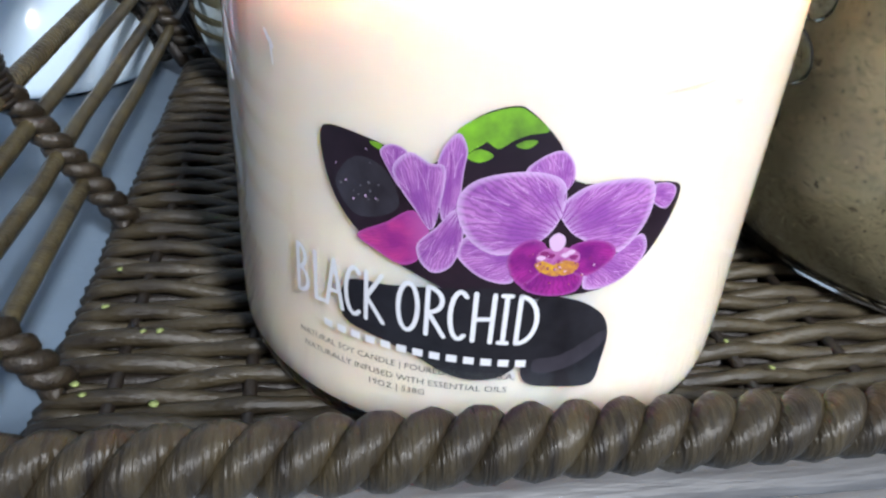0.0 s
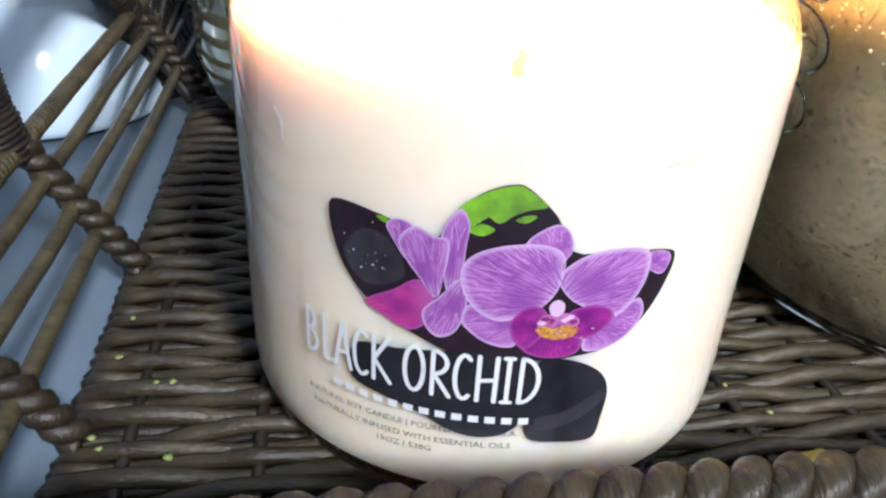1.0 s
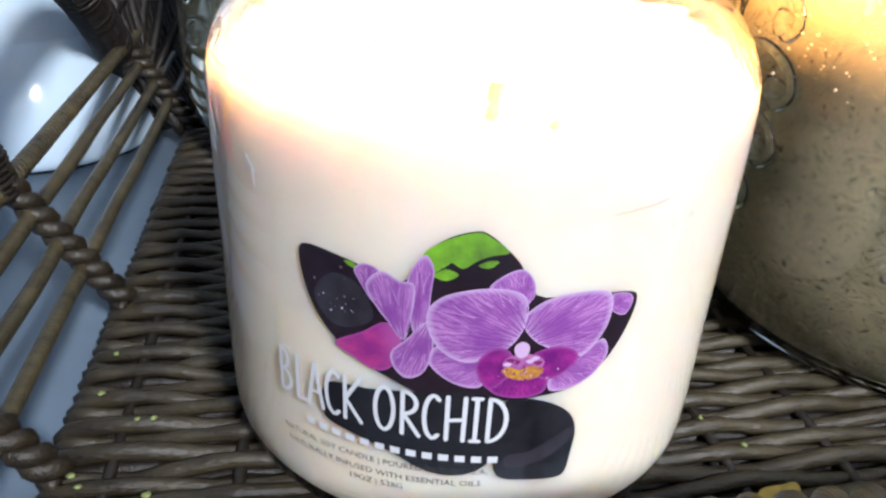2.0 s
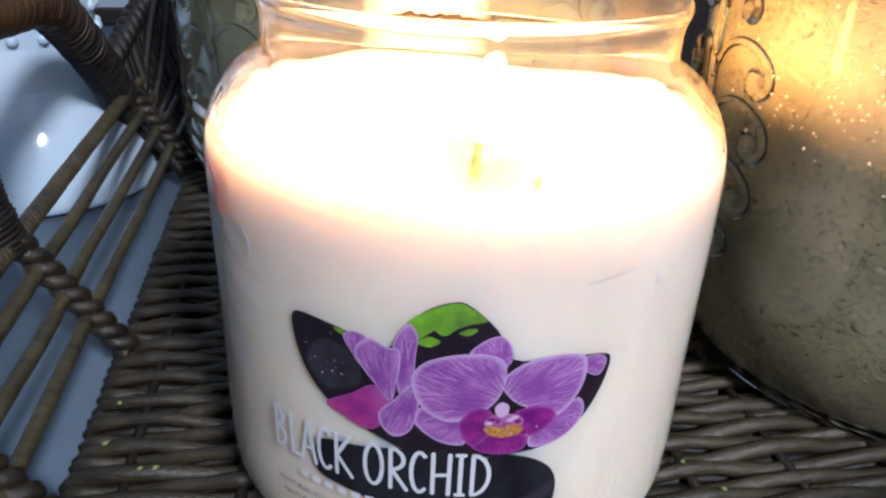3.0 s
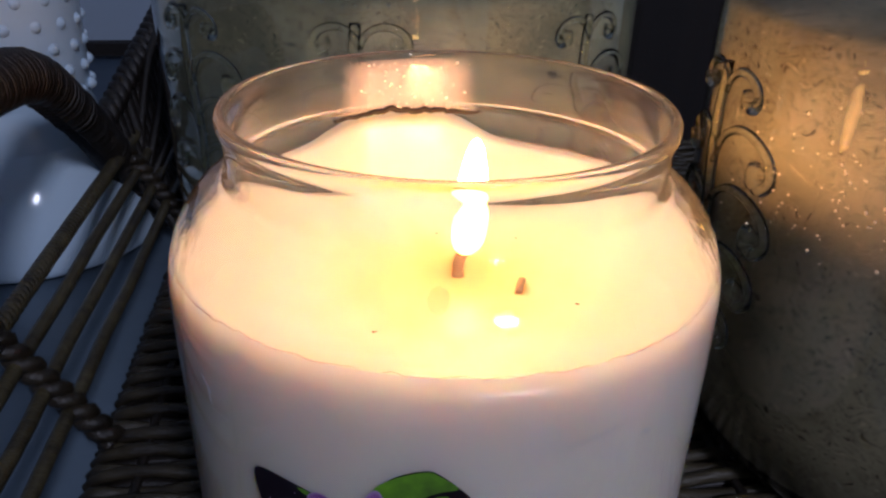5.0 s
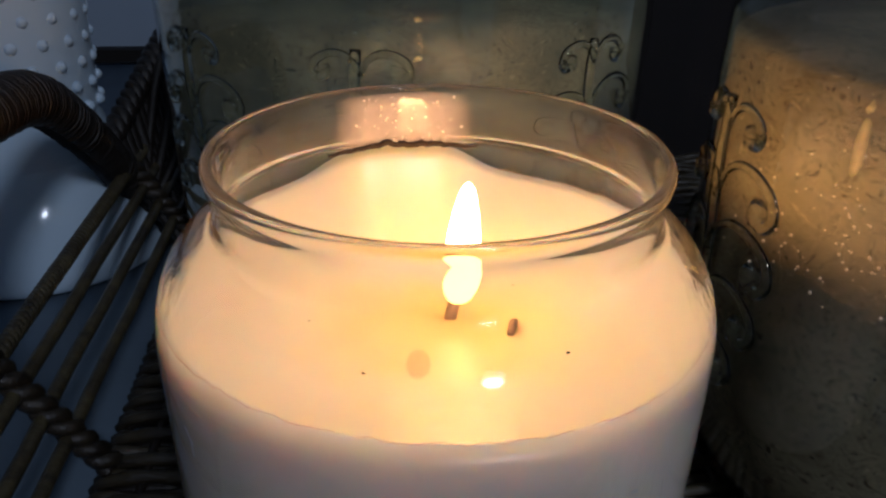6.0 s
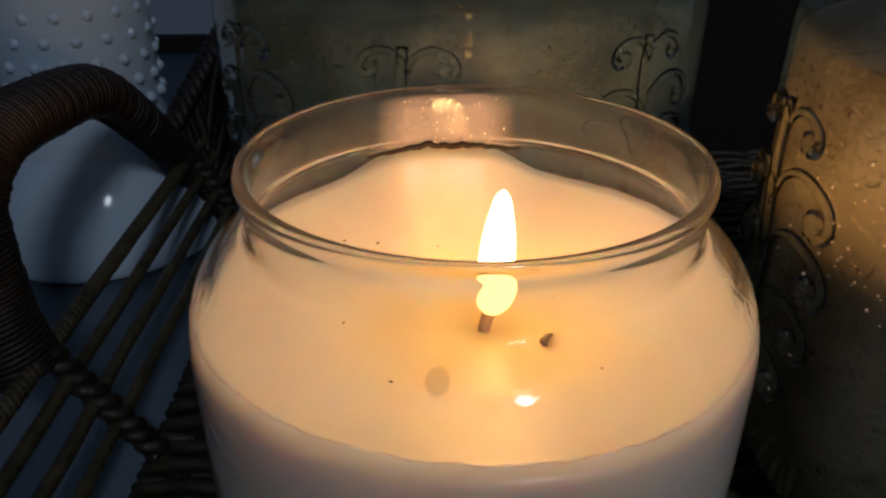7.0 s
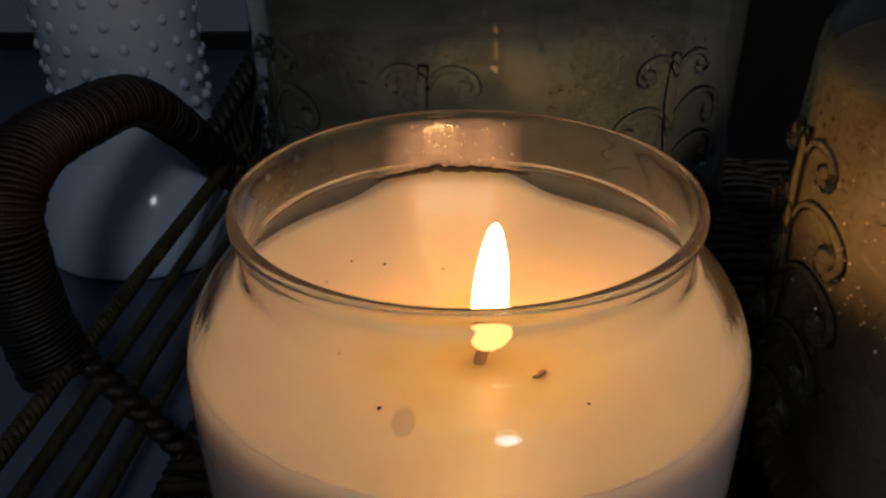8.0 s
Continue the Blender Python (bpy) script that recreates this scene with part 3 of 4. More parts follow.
    # thin ragged line where the wax meets the glass
    for a0, a1 in ((140, 262), (266, 300), (303, 352), (355, 440)):
        bm = bmesh.new()
        pts = []
        for i in range(90):
            a = a0 + (a1 - a0) * i / 89
            z = edge_height(a % 360) + 0.25 + 0.5 * noise.noise(Vector((a * 0.3, 9, 0))) + 0.25 * noise.noise(Vector((a * 1.3, 3, 0)))
            r = (inner_radius(z) + 0.3) * mm
            pts.append((r * math.cos(radians(a)), r * math.sin(radians(a)), z * mm))
        tube(bm, pts, lambda t: mm * (0.05 + 0.11 * abs(noise.noise(Vector((t * 9, a0, 5))))), 5)
        part("wax_line", bm, WAX_LINE, c, "thin pinkish line of dried wax on the glass")
    # translucent patch on the near shoulder, added to imitate the flame's glints
    bm = bmesh.new()
    film = bm.verts.layers.float.new("film")
    rows = []
    for k in range(13):
        row = []
        for i in range(25):
            a, z = radians(-92 + 26 * i / 24), 83.2 + 5.6 * k / 12
            r = (inner_radius(z) - 0.35) * mm
            v = bm.verts.new((r * math.cos(a), r * math.sin(a), z * mm))
            v[film] = 0.8 * min(1.0, min(i, 24 - i) / 7) * min(1.0, (12 - k) / 7)
            row.append(v)
        rows.append(row)
    for p, q in zip(rows, rows[1:]):
        for i in range(24):
            bm.faces.new((p[i], p[i + 1], q[i + 1], q[i]))
    part("glint_patch", bm, GLEAM, c, "translucent film inside the shoulder standing in for the flame's glints")
    # wick and flame
    bm = bmesh.new()
    tube(bm, [Vector(q) * mm for q in smooth_line([(2.6, 0.4, 66), (2.8, 0.4, 71), (3.4, 0.5, 75), (4.6, 0.5, 78.5)], 4)], 1.3 * mm, 10)
    part("wick", bm, WICK, c, "scorched brown wick")
    prof = [(0, 75.5), (1.7, 76.2), (2.9, 78.5), (3.4, 81.5), (3.4, 85.5), (3.1, 90), (2.6, 93.6), (1.9, 97.0), (1.1, 99.6), (0, 100.8)]
    bm = lathe([tuple(q) for q in smooth_line(prof, 3)], 24)
    for v in bm.verts:
        h = (v.co.z / mm - 75.5) / 27
        v.co.x += (4.2 + 1.4 * h) * mm
        v.co.y += 0.5 * mm
    part("flame", bm, FLAME, c, "tall steady candle flame")
    return c


def within(q, outline):
    """Whether a point lies inside a closed outline."""
    x, y = outline[:, 0], outline[:, 1]
    x2, y2 = np.roll(x, -1), np.roll(y, -1)
    cross = (y > q[1]) != (y2 > q[1])
    at = x + (q[1] - y) * (x2 - x) / np.where(y2 == y, 1e-9, y2 - y)
    return bool(np.count_nonzero(cross & (q[0] < at)) % 2)


def veins(lab, outline, base, off):
    """Fine printed veins that fan from a petal's root to its rim."""
    p = np.array(smooth_line(outline, 4, True))
    base = np.array(base, float)
    rel = p - base
    mid = p.mean(axis=0) - base
    ang = np.arctan2(rel[:, 1], rel[:, 0])
    a0 = math.atan2(mid[1], mid[0])
    off_a = (ang - a0 + math.pi) % (2 * math.pi) - math.pi
    lo, hi = max(off_a.min(), -1.2), min(off_a.max(), 1.2)
    size = float(np.hypot(*mid))
    count = max(5, int((hi - lo) * size * 1.0))
    rng = random.Random(int(abs(base[0] * 31 + mid[0] * 77)))
    for ink, width, share in ((VEIN_INK, 0.15, 0.0), (EDGE_INK, 0.1, 0.5)):
        bm = bmesh.new()
        for k in range(count):
            a = lo + (hi - lo) * (k + 0.5 + share) / (count + share) + rng.uniform(-0.02, 0.02)
            near = np.argsort(np.abs(off_a - a))
            reach = [float(np.hypot(*rel[i])) for i in near[:6]]
            end, start = max(reach) * (0.94 if share == 0 else 0.97), min(reach) * 1.05
            if end - start < 0.3 * size:
                start = 0.25 * end
            if share:
                start = start + 0.55 * (end - start)
            pts = []
            for i in range(8):
                t = start + (end - start) * i / 7
                bend = a0 + a + 0.05 * math.sin(3 * i / 7 + k) * (1 if k % 2 else -1)
                pts.append(base + t * np.array((math.cos(bend), math.sin(bend))))
            keep = 0
            while keep < len(pts) and within(base + 1.07 * (pts[keep] - base), p):
                keep += 1
            if keep > 2:
                stroke(bm, pts[:keep], width, off)
        part("vein", bm, ink, lab, smooth=False)


def label(c):
    flower = smooth_line([(-26.4, 58.8), (-25.4, 60.6), (-16.5, 60.2), (-9.2, 58.1), (-7.2, 58.9), (-4.6, 63.7), (-1, 66.9), (3.3, 68.3), (4.6, 67.9), (9.5, 63.3), (12.6, 57.6), (20, 57), (29.7, 55.8), (30.7, 54.6),
                          (29.4, 48.5), (25.9, 42.6), (21.1, 39), (13, 37.6), (4, 37), (-3, 37.2), (-9.7, 39.6), (-15, 41.9), (-20.5, 45.6), (-24.4, 50.8)], 4, True)
    lab = part("label", sheet(flower, 0.10), BLACK_INK, c, "die-cut printed label with purple orchids and black stones")

    def add(name, control, off, mat, uv=None):
        return part(name, sheet(smooth_line(control, 4, True), off, uv), mat, lab)
    add("stone", [(-22.8, 31), (-21, 35), (-14, 36.3), (-4, 38), (6, 38.5), (10, 34), (9.5, 27), (6, 21.8), (1, 20.3), (-4, 21.2), (-9, 23.6), (-16, 25.4), (-22, 27)], 0.14, STONE_INK)
    add("stone", [(10, 37.3), (16, 36.8), (21, 33.5), (22.8, 29.5), (22.6, 24), (22, 19.6), (21, 18.8), (15, 19.2), (9.5, 20.5), (8.5, 28)], 0.14, STONE_INK)
    add("stone_sheen", [(10.5, 25), (15, 26), (22.4, 30.2), (22.5, 28), (17, 23.4), (10.8, 22.6)], 0.18, STONE_GREY)
    add("stone_sheen", [(-23.5, 52), (-20, 57), (-15.5, 56.5), (-12.5, 51), (-15, 48.5), (-20, 47.5)], 0.14, STONE_GREY)
    add("leaf", [(-5, 63.2), (-1.4, 66.5), (3.5, 68.1), (4.8, 67.5), (7.8, 65), (5.2, 64.3), (3.1, 63.3), (1.1, 61.9), (-0.8, 62.9), (-2.8, 62.4), (-3.4, 60.4)], 0.15, GREEN_INK)
    petals = (
        ([(-15.7, 58.9), (-14, 60.2), (-11.7, 59.5), (-13.2, 57.2), (-12.7, 54), (-14.6, 56.6)], (-12, 53), (-15, 60), 5, LILAC, 0.18),
        ([(-19.2, 43.9), (-14.3, 47.5), (-10.4, 50.2), (-8, 47.5), (-9.2, 42.6), (-11.8, 40.9), (-16.4, 42.5)], (-8, 46.5), (-20, 44), 9, ROSE, 0.19),
        ([(-7, 58.8), (-5.8, 62), (-4.4, 63.3), (-3.2, 61.4), (-3.4, 57.9), (-4, 52.1), (-5.7, 49.9), (-6.6, 53.7)], (-5.6, 47.5), (-4.6, 64), 5, LILAC, 0.21),
        ([(-13.6, 56.6), (-11.1, 59.4), (-8.3, 58.3), (-6.3, 58.2), (-6.6, 51.6), (-7.6, 48.1), (-10, 50.9), (-12.2, 53.6)], (-7.2, 46.5), (-11.5, 60.5), 7, LILAC, 0.22),
        ([(-9.3, 44.9), (-6.6, 48.3), (-4.2, 51.4), (-2.9, 49.5), (-3, 45.6), (-4.4, 41.9), (-6.8, 40.7), (-8.7, 42.2)], (-3.2, 52.5), (-7.5, 40), 7, LILAC, 0.24),
        ([(5.5, 58.7), (7.6, 61.1), (10.1, 62), (11.8, 60.3), (12.2, 57.8), (11.2, 56.2), (9.7, 57.4)], (11.4, 53.5), (9, 62.5), 7, LILAC, 0.20),
        ([(-3.1, 44.5), (-1.9, 47.4), (2.8, 45.8), (6.8, 47), (6, 44.2), (5.1, 40.4), (1.3, 40.6), (-2.1, 42.9)], (9, 46.5), (-4, 43.6), 7, LILAC, 0.23),
        ([(20.2, 43.9), (24.8, 47.7), (26.3, 45), (24.9, 41.8), (21, 39.2), (17, 39.2), (16.9, 42)], (13.5, 47), (26.5, 42), 8, LILAC, 0.23),
        ([(25.3, 56), (28.7, 55.7), (29.7, 54.3), (28.6, 51.9), (25.9, 53.3)], (24.4, 54.5), (30.2, 54), 4, LILAC, 0.20),
        ([(11.3, 53.1), (14, 56.1), (18, 57.2), (24.7, 56.4), (25.4, 52), (23.7, 47.8), (21, 45.5), (15.6, 47.9), (13, 49.8)], (10, 48), (27, 54.5), 13, LILAC, 0.26),
        ([(-3.4, 53.7), (-1.6, 56.3), (2.7, 58.1), (7.9, 58.4), (10.6, 57.1), (11.1, 53.1), (9.7, 49.3), (7.2, 47.1), (2.8, 45.3), (-1, 47), (-3, 50.1)], (13.2, 48.6), (-4.2, 52.6), 14, LILAC, 0.27),
        ([(6.4, 41), (9, 43), (14, 43), (16, 41.4), (15.3, 38.8), (11, 38.1), (7.4, 39.2)], (11, 46), (11, 37.5), 12, MAGENTA, 0.29),
        ([(13.4, 46.4), (16.5, 47.6), (20, 46.6), (20.8, 44.8), (17, 41.6), (14.4, 42.4)], (11.5, 46), (22, 44), 8, MAGENTA, 0.30),
        ([(4.4, 44.4), (6.4, 47.4), (8.8, 47.6), (10.2, 45), (8.6, 41.4), (6.6, 40)], (11.5, 47), (4, 41), 8, MAGENTA, 0.31))
    for control, base, tip, width, mat, off in petals:
        c0 = np.mean(control, axis=0)
        if mat is LILAC:
            veins(lab, [c0 + 1.03 * (np.array(q) - c0) for q in control], base, off + 0.012)
        add("petal", [c0 + 1.06 * (np.array(q) - c0) for q in control], off, mat, fan_uv(base, tip, width))
    add("throat", [(8.4, 44.9), (9.6, 46.4), (13.6, 46.5), (15.2, 45.2), (14.6, 43.6), (12.2, 43), (9.4, 43.5)], 0.32, BLUSH_INK)
    add("throat", [(8.3, 43.6), (9.6, 44.3), (11.0, 43.6), (12.6, 44.4), (14.2, 44.2), (15.3, 43.6), (14.6, 42.2), (12.4, 41.6), (10.2, 41.9)], 0.34, YELLOW_INK)
    add("column", [(10.1, 48.3), (11.2, 49.2), (12.4, 48.4), (12.3, 46.6), (11.2, 46.0), (10.3, 46.8)], 0.36, PALE_INK)
    for k, (s, z) in enumerate(((9.6, 45.6), (13.6, 45.8), (10.6, 45.2), (12.8, 45.3), (14.2, 44.9), (9.2, 44.8))):
        add("throat_mark", [(s - 0.7, z), (s - 0.1, z + 0.45), (s + 0.7, z + 0.2), (s + 0.2, z - 0.4)], 0.355, PALE_INK if k % 2 else MAGENTA_INK)
    add("leaf", [(-3.2, 60.2), (-1.4, 61.6), (0.6, 60.8), (-1.2, 59.6)], 0.16, GREEN_INK)
    add("leaf", [(3.4, 62.6), (5, 63.5), (6.4, 63.4), (5, 62.2)], 0.16, GREEN_INK)
    add("leaf", [(-17.6, 59.9), (-15.8, 60), (-15, 59), (-16.6, 59.2)], 0.16, GREEN_INK)
    rng = random.Random(8)
    for k in range(16):                                    # printed water drops on the left stone
        s, z, r = -19 + rng.gauss(0, 2.4), 52 + rng.gauss(0, 2.6), rng.uniform(0.1, 0.24)
        add("water_drop", [(s + r * math.cos(a), z + r * math.sin(a)) for a in (0, 1.2, 2.5, 3.8, 5.0)], 0.17, PALE_INK if k % 3 == 0 else DROP_INK)
    for k in range(44):                                    # speckles round the throat
        s, z, r = 11.6 + rng.gauss(0, 2.4), 42.6 + rng.gauss(0, 1.4), rng.uniform(0.1, 0.22)
        add("speckle", [(s + r * math.cos(a), z + r * math.sin(a)) for a in (0, 1.6, 3.1, 4.7)], 0.37, (MAGENTA_INK, PALE_INK, MAGENTA_INK, YELLOW_INK)[k % 4])
    # lettering
    cells = [("B", -32.2, 3.2), ("L", -28.2, 2.8), ("A", -25.4, 3.4), ("C", -21.6, 3.2), ("K", -18, 3.6), ("O", -12.2, 3.6), ("R", -7.6, 3.6), ("C", -3.7, 3.0), ("H", -0.1, 3.6), ("I", 4.2, 1.7), ("D", 6.8, 3.6)]
    for ch, s, w in cells:
        bm = bmesh.new()
        for line in GLYPHS[ch]:
            stroke(bm, [(s + w * x, 28.7 + 9.1 * z) for x, z in line], 0.8, 0.40)
        part("letter", bm, WHITE_INK, lab, smooth=False)
    for k in range(13):                                    # the maker's name as plain bars
        bm = bmesh.new()
        s = -26.5 + 36.4 * k / 13
        corners = [(s + 0.45, 23.85), (s + 2.2, 23.85), (s + 2.2, 25.3), (s + 0.45, 25.3)]
        bm.faces.new([bm.verts.new(wrap(*q, 0.40)) for q in corners])
        part("bar", bm, WHITE_INK, lab, smooth=False)
    small_print("small_print", "NATURAL SOY CANDLE | POURED IN THE U.S.A.", -31.8, 7.8, 19.9, 21.2, 1.25, lab)
    small_print("small_print", "NATURALLY INFUSED WITH ESSENTIAL OILS", -30.8, 6.8, 17.2, 18.4, 1.25, lab)
    small_print("small_print", "19OZ | 538G", -16.8, -6.8, 15.2, 15.7, 1.25, lab)


label(candle())


# ---- large jars ----
def scroll(bm, place, x, z, size, flip, thick):
    """A raised curl: it leaves the stem, arches over and hooks in to a thick drop."""
    hook = [(0, -3.5), (3, 2.6), (9, 6.2), (16, 5.8), (21.5, 2.2), (22.6, -2.4), (20, -4.8), (17.8, -2.6), (18.6, 0.4)]
    pts = smooth_line([(x + flip * size * q, z + size * h) for q, h in hook], 5)
    tube(bm, [place(*q) for q in pts], lambda t: thick * mm * (0.5 + 0.5 * t + (0.35 if t > 0.8 else 0)), 8)


def storage_jar(name, text, centre, radius, base_radius, height, fill, herbs, motif, group, glinting=False):
    j = thing(name, text, "jar", Matrix.Translation((centre[0] * mm, centre[1] * mm, 0)), group)
    R, b = radius, base_radius
    outer = [(0, 1.5), (b - 6, 1.2), (b - 2, 0.2), (b, 1.5), (b + (R - b) * 0.55, 11), (R - 0.8, 24), (R, 38), (R, 70), (R, height - 12), (R - 2.5, height - 3), (R - 9, height + 5), (R - 15, height + 9), (R - 17, height + 14), (R - 16, height + 24)]
    inner = [(r - 1.5, z) for r, z in outer[::-1] if z > 2] + [(b - 1.2, 3.2), (b - 4, 2.6), (0, 2.6)]
    g = part("glass_jar", lathe([tuple(q) for q in smooth_line(outer + inner, 3)], 112), THICK_GLASS, j, "thick pressed glass body")
    g.visible_shadow = False
    body = [(b - 4.4, 2.9), (b - 1.6, 3.6)] + [(r - 1.8, z) for r, z in outer if 2 < z < fill]
    top = [(body[-1][0], fill), (body[-1][0] * 0.6, fill + 2.5), (0, fill + 3)]
    part("herb_filling", lathe([(0, 2.9), (b - 9, 2.9)] + [tuple(q) for q in smooth_line(body, 3)] + top, 112), herbs, j, "crushed dried herbs filling the jar")

    def place_at(mid):
        def place(x, z):
            a = radians(mid) + x / R
            rr = (float(np.interp(z, [q[1] for q in outer[3:12]], [q[0] for q in outer[3:12]])) + 0.2) * mm
            return Vector((rr * math.cos(a), rr * math.sin(a), z * mm))
        return place
    for mid, zoff in motif:
        pl = place_at(mid)
        bm = bmesh.new()
        tube(bm, [pl(*q) for q in smooth_line([(0, 106 + zoff), (-0.8, 92 + zoff), (0.6, 78 + zoff), (2.4, 64 + zoff), (1.5, 50 + zoff)], 6)], lambda t: mm * (2.0 - 0.8 * abs(t - 0.4)), 8)
        part("stem", bm, THICK_GLASS, g).visible_shadow = False
        for z, size, flip in ((101, 0.62, 1), (86, 1.0, 1), (71, 1.1, 1), (56, 1.05, 1), (42, 0.85, 1), (101, 0.6, -1), (84, 0.9, -1), (68, 1.0, -1), (53, 0.9, -1)):
            bm = bmesh.new()
            scroll(bm, pl, 1, z + zoff, size, flip, 1.85)
            part("scroll", bm, THICK_GLASS, g).visible_shadow = False
        for row in (0, 1):                                     # fan of little raised beads over the stem
            for k in range(7):
                a = radians(20 + 23 * k)
                bm = bmesh.new()
                bmesh.ops.create_icosphere(bm, subdivisions=1, radius=0.55 * mm, matrix=Matrix.Translation(pl((9 + 4 * row) * math.cos(a), 104 + zoff + (7 + 3.5 * row) * math.sin(a))))
                part("bead", bm, THICK_GLASS, g)
    if not glinting:
        return j
    bm = bmesh.new()                                          # pale dots painted in for the small glints on the glass
    rng = random.Random(int(radius))
    pl = place_at(motif[0][0])
    for k in range(110):
        spot = Matrix.Translation(pl(rng.gauss(44, 14), rng.gauss(86, 8) + zoff)) @ Matrix.Scale(rng.uniform(0.7, 1.3), 4, (0, 0, 1))
        bmesh.ops.create_icosphere(bm, subdivisions=2, radius=rng.uniform(0.18, 0.42) * mm, matrix=spot)
    tagged(part("glint_dot", bm, GLINT_DOT, g, "fine pale dots standing in for glints on the glass"), kind="stuff").visible_shadow = False
    return j


storage_jar("herb_jar", "large pressed-glass jar with raised scrolls, full of tan herbs", (131, 62), 69, 60, 134, 117, HERBS_TAN, [(-172, 0), (-92, 0), (-12, 0)], "large herb jars", True)
storage_jar("herb_jar", "big dim pressed-glass jar with raised scrolls, holding olive herbs", (-36, 172), 92, 80, 150, 110, HERBS_GREEN, [(-89, 0), (-42, 0), (-128, 0)], "large herb jars")


# ---- white vase ----
def vase():
    v = thing("milk_glass_vase", "white milk-glass vase with a smooth bowl and hobnail column", "vase", Matrix.Translation((-205 * mm, 165 * mm, -12 * mm)))
    prof = [(0, 1), (50, 1), (54, 3), (54.5, 9), (52, 22), (46, 36), (38, 48), (33, 56), (32, 66), (33, 80), (34, 110), (34, 150), (35, 190), (38, 205), (36, 206), (32, 190), (31, 70), (44, 30), (48, 8), (0, 6)]
    part("body", lathe([tuple(q) for q in smooth_line(prof, 3)], 80), MILK, v)
    bm = bmesh.new()
    bmesh.ops.create_icosphere(bm, subdivisions=2, radius=2.5 * mm)
    knob = part("hobnail", bm, MILK, v, "raised round hobnail")
    for row in range(12):
        for k in range(18):
            a = 2 * math.pi * (k + 0.5 * (row % 2)) / 18
            ob = knob if row + k == 0 else new("hobnail", knob.data)
            ob.parent = v
            ob.location = (32.9 * mm * math.cos(a), 32.9 * mm * math.sin(a), (70 + row * 9.5) * mm)


vase()


# ---- basket ----
def rope(parent, line, radius, pitch, name, mat, count=3, sides=7):
    """Twisted cord: strands wound round a line (metres)."""
    line = [Vector(q) for q in line]
    dist = [0.0]
    for a, b in zip(line, line[1:]):
        dist.append(dist[-1] + (b - a).length)
    n = max(12, int(dist[-1] / pitch * 11))
    for s in range(count):
        pts = []
        for k in range(n + 1):
            d = dist[-1] * k / n
            q = Vector([float(np.interp(d, dist, [p[i] for p in line])) for i in range(3)])
            q2 = Vector([float(np.interp(min(d + 0.002, dist[-1]), dist, [p[i] for p in line])) for i in range(3)])
            q1 = Vector([float(np.interp(max(d - 0.002, 0), dist, [p[i] for p in line])) for i in range(3)])
            t = (q2 - q1).normalized()
            side = t.cross(Vector((0, 0, 1))).normalized()
            up = side.cross(t)
            a = 2 * math.pi * (d / pitch + s / count)
            pts.append(q + (side * math.cos(a) + up * math.sin(a)) * radius * 0.5)
        bm = bmesh.new()
        tube(bm, pts, radius * 0.58, sides)
        part(name, bm, mat, parent)


def wall_u(z):
    """How far out the left wall leans at the height z."""
    return -90 - 21.5 * z / 34


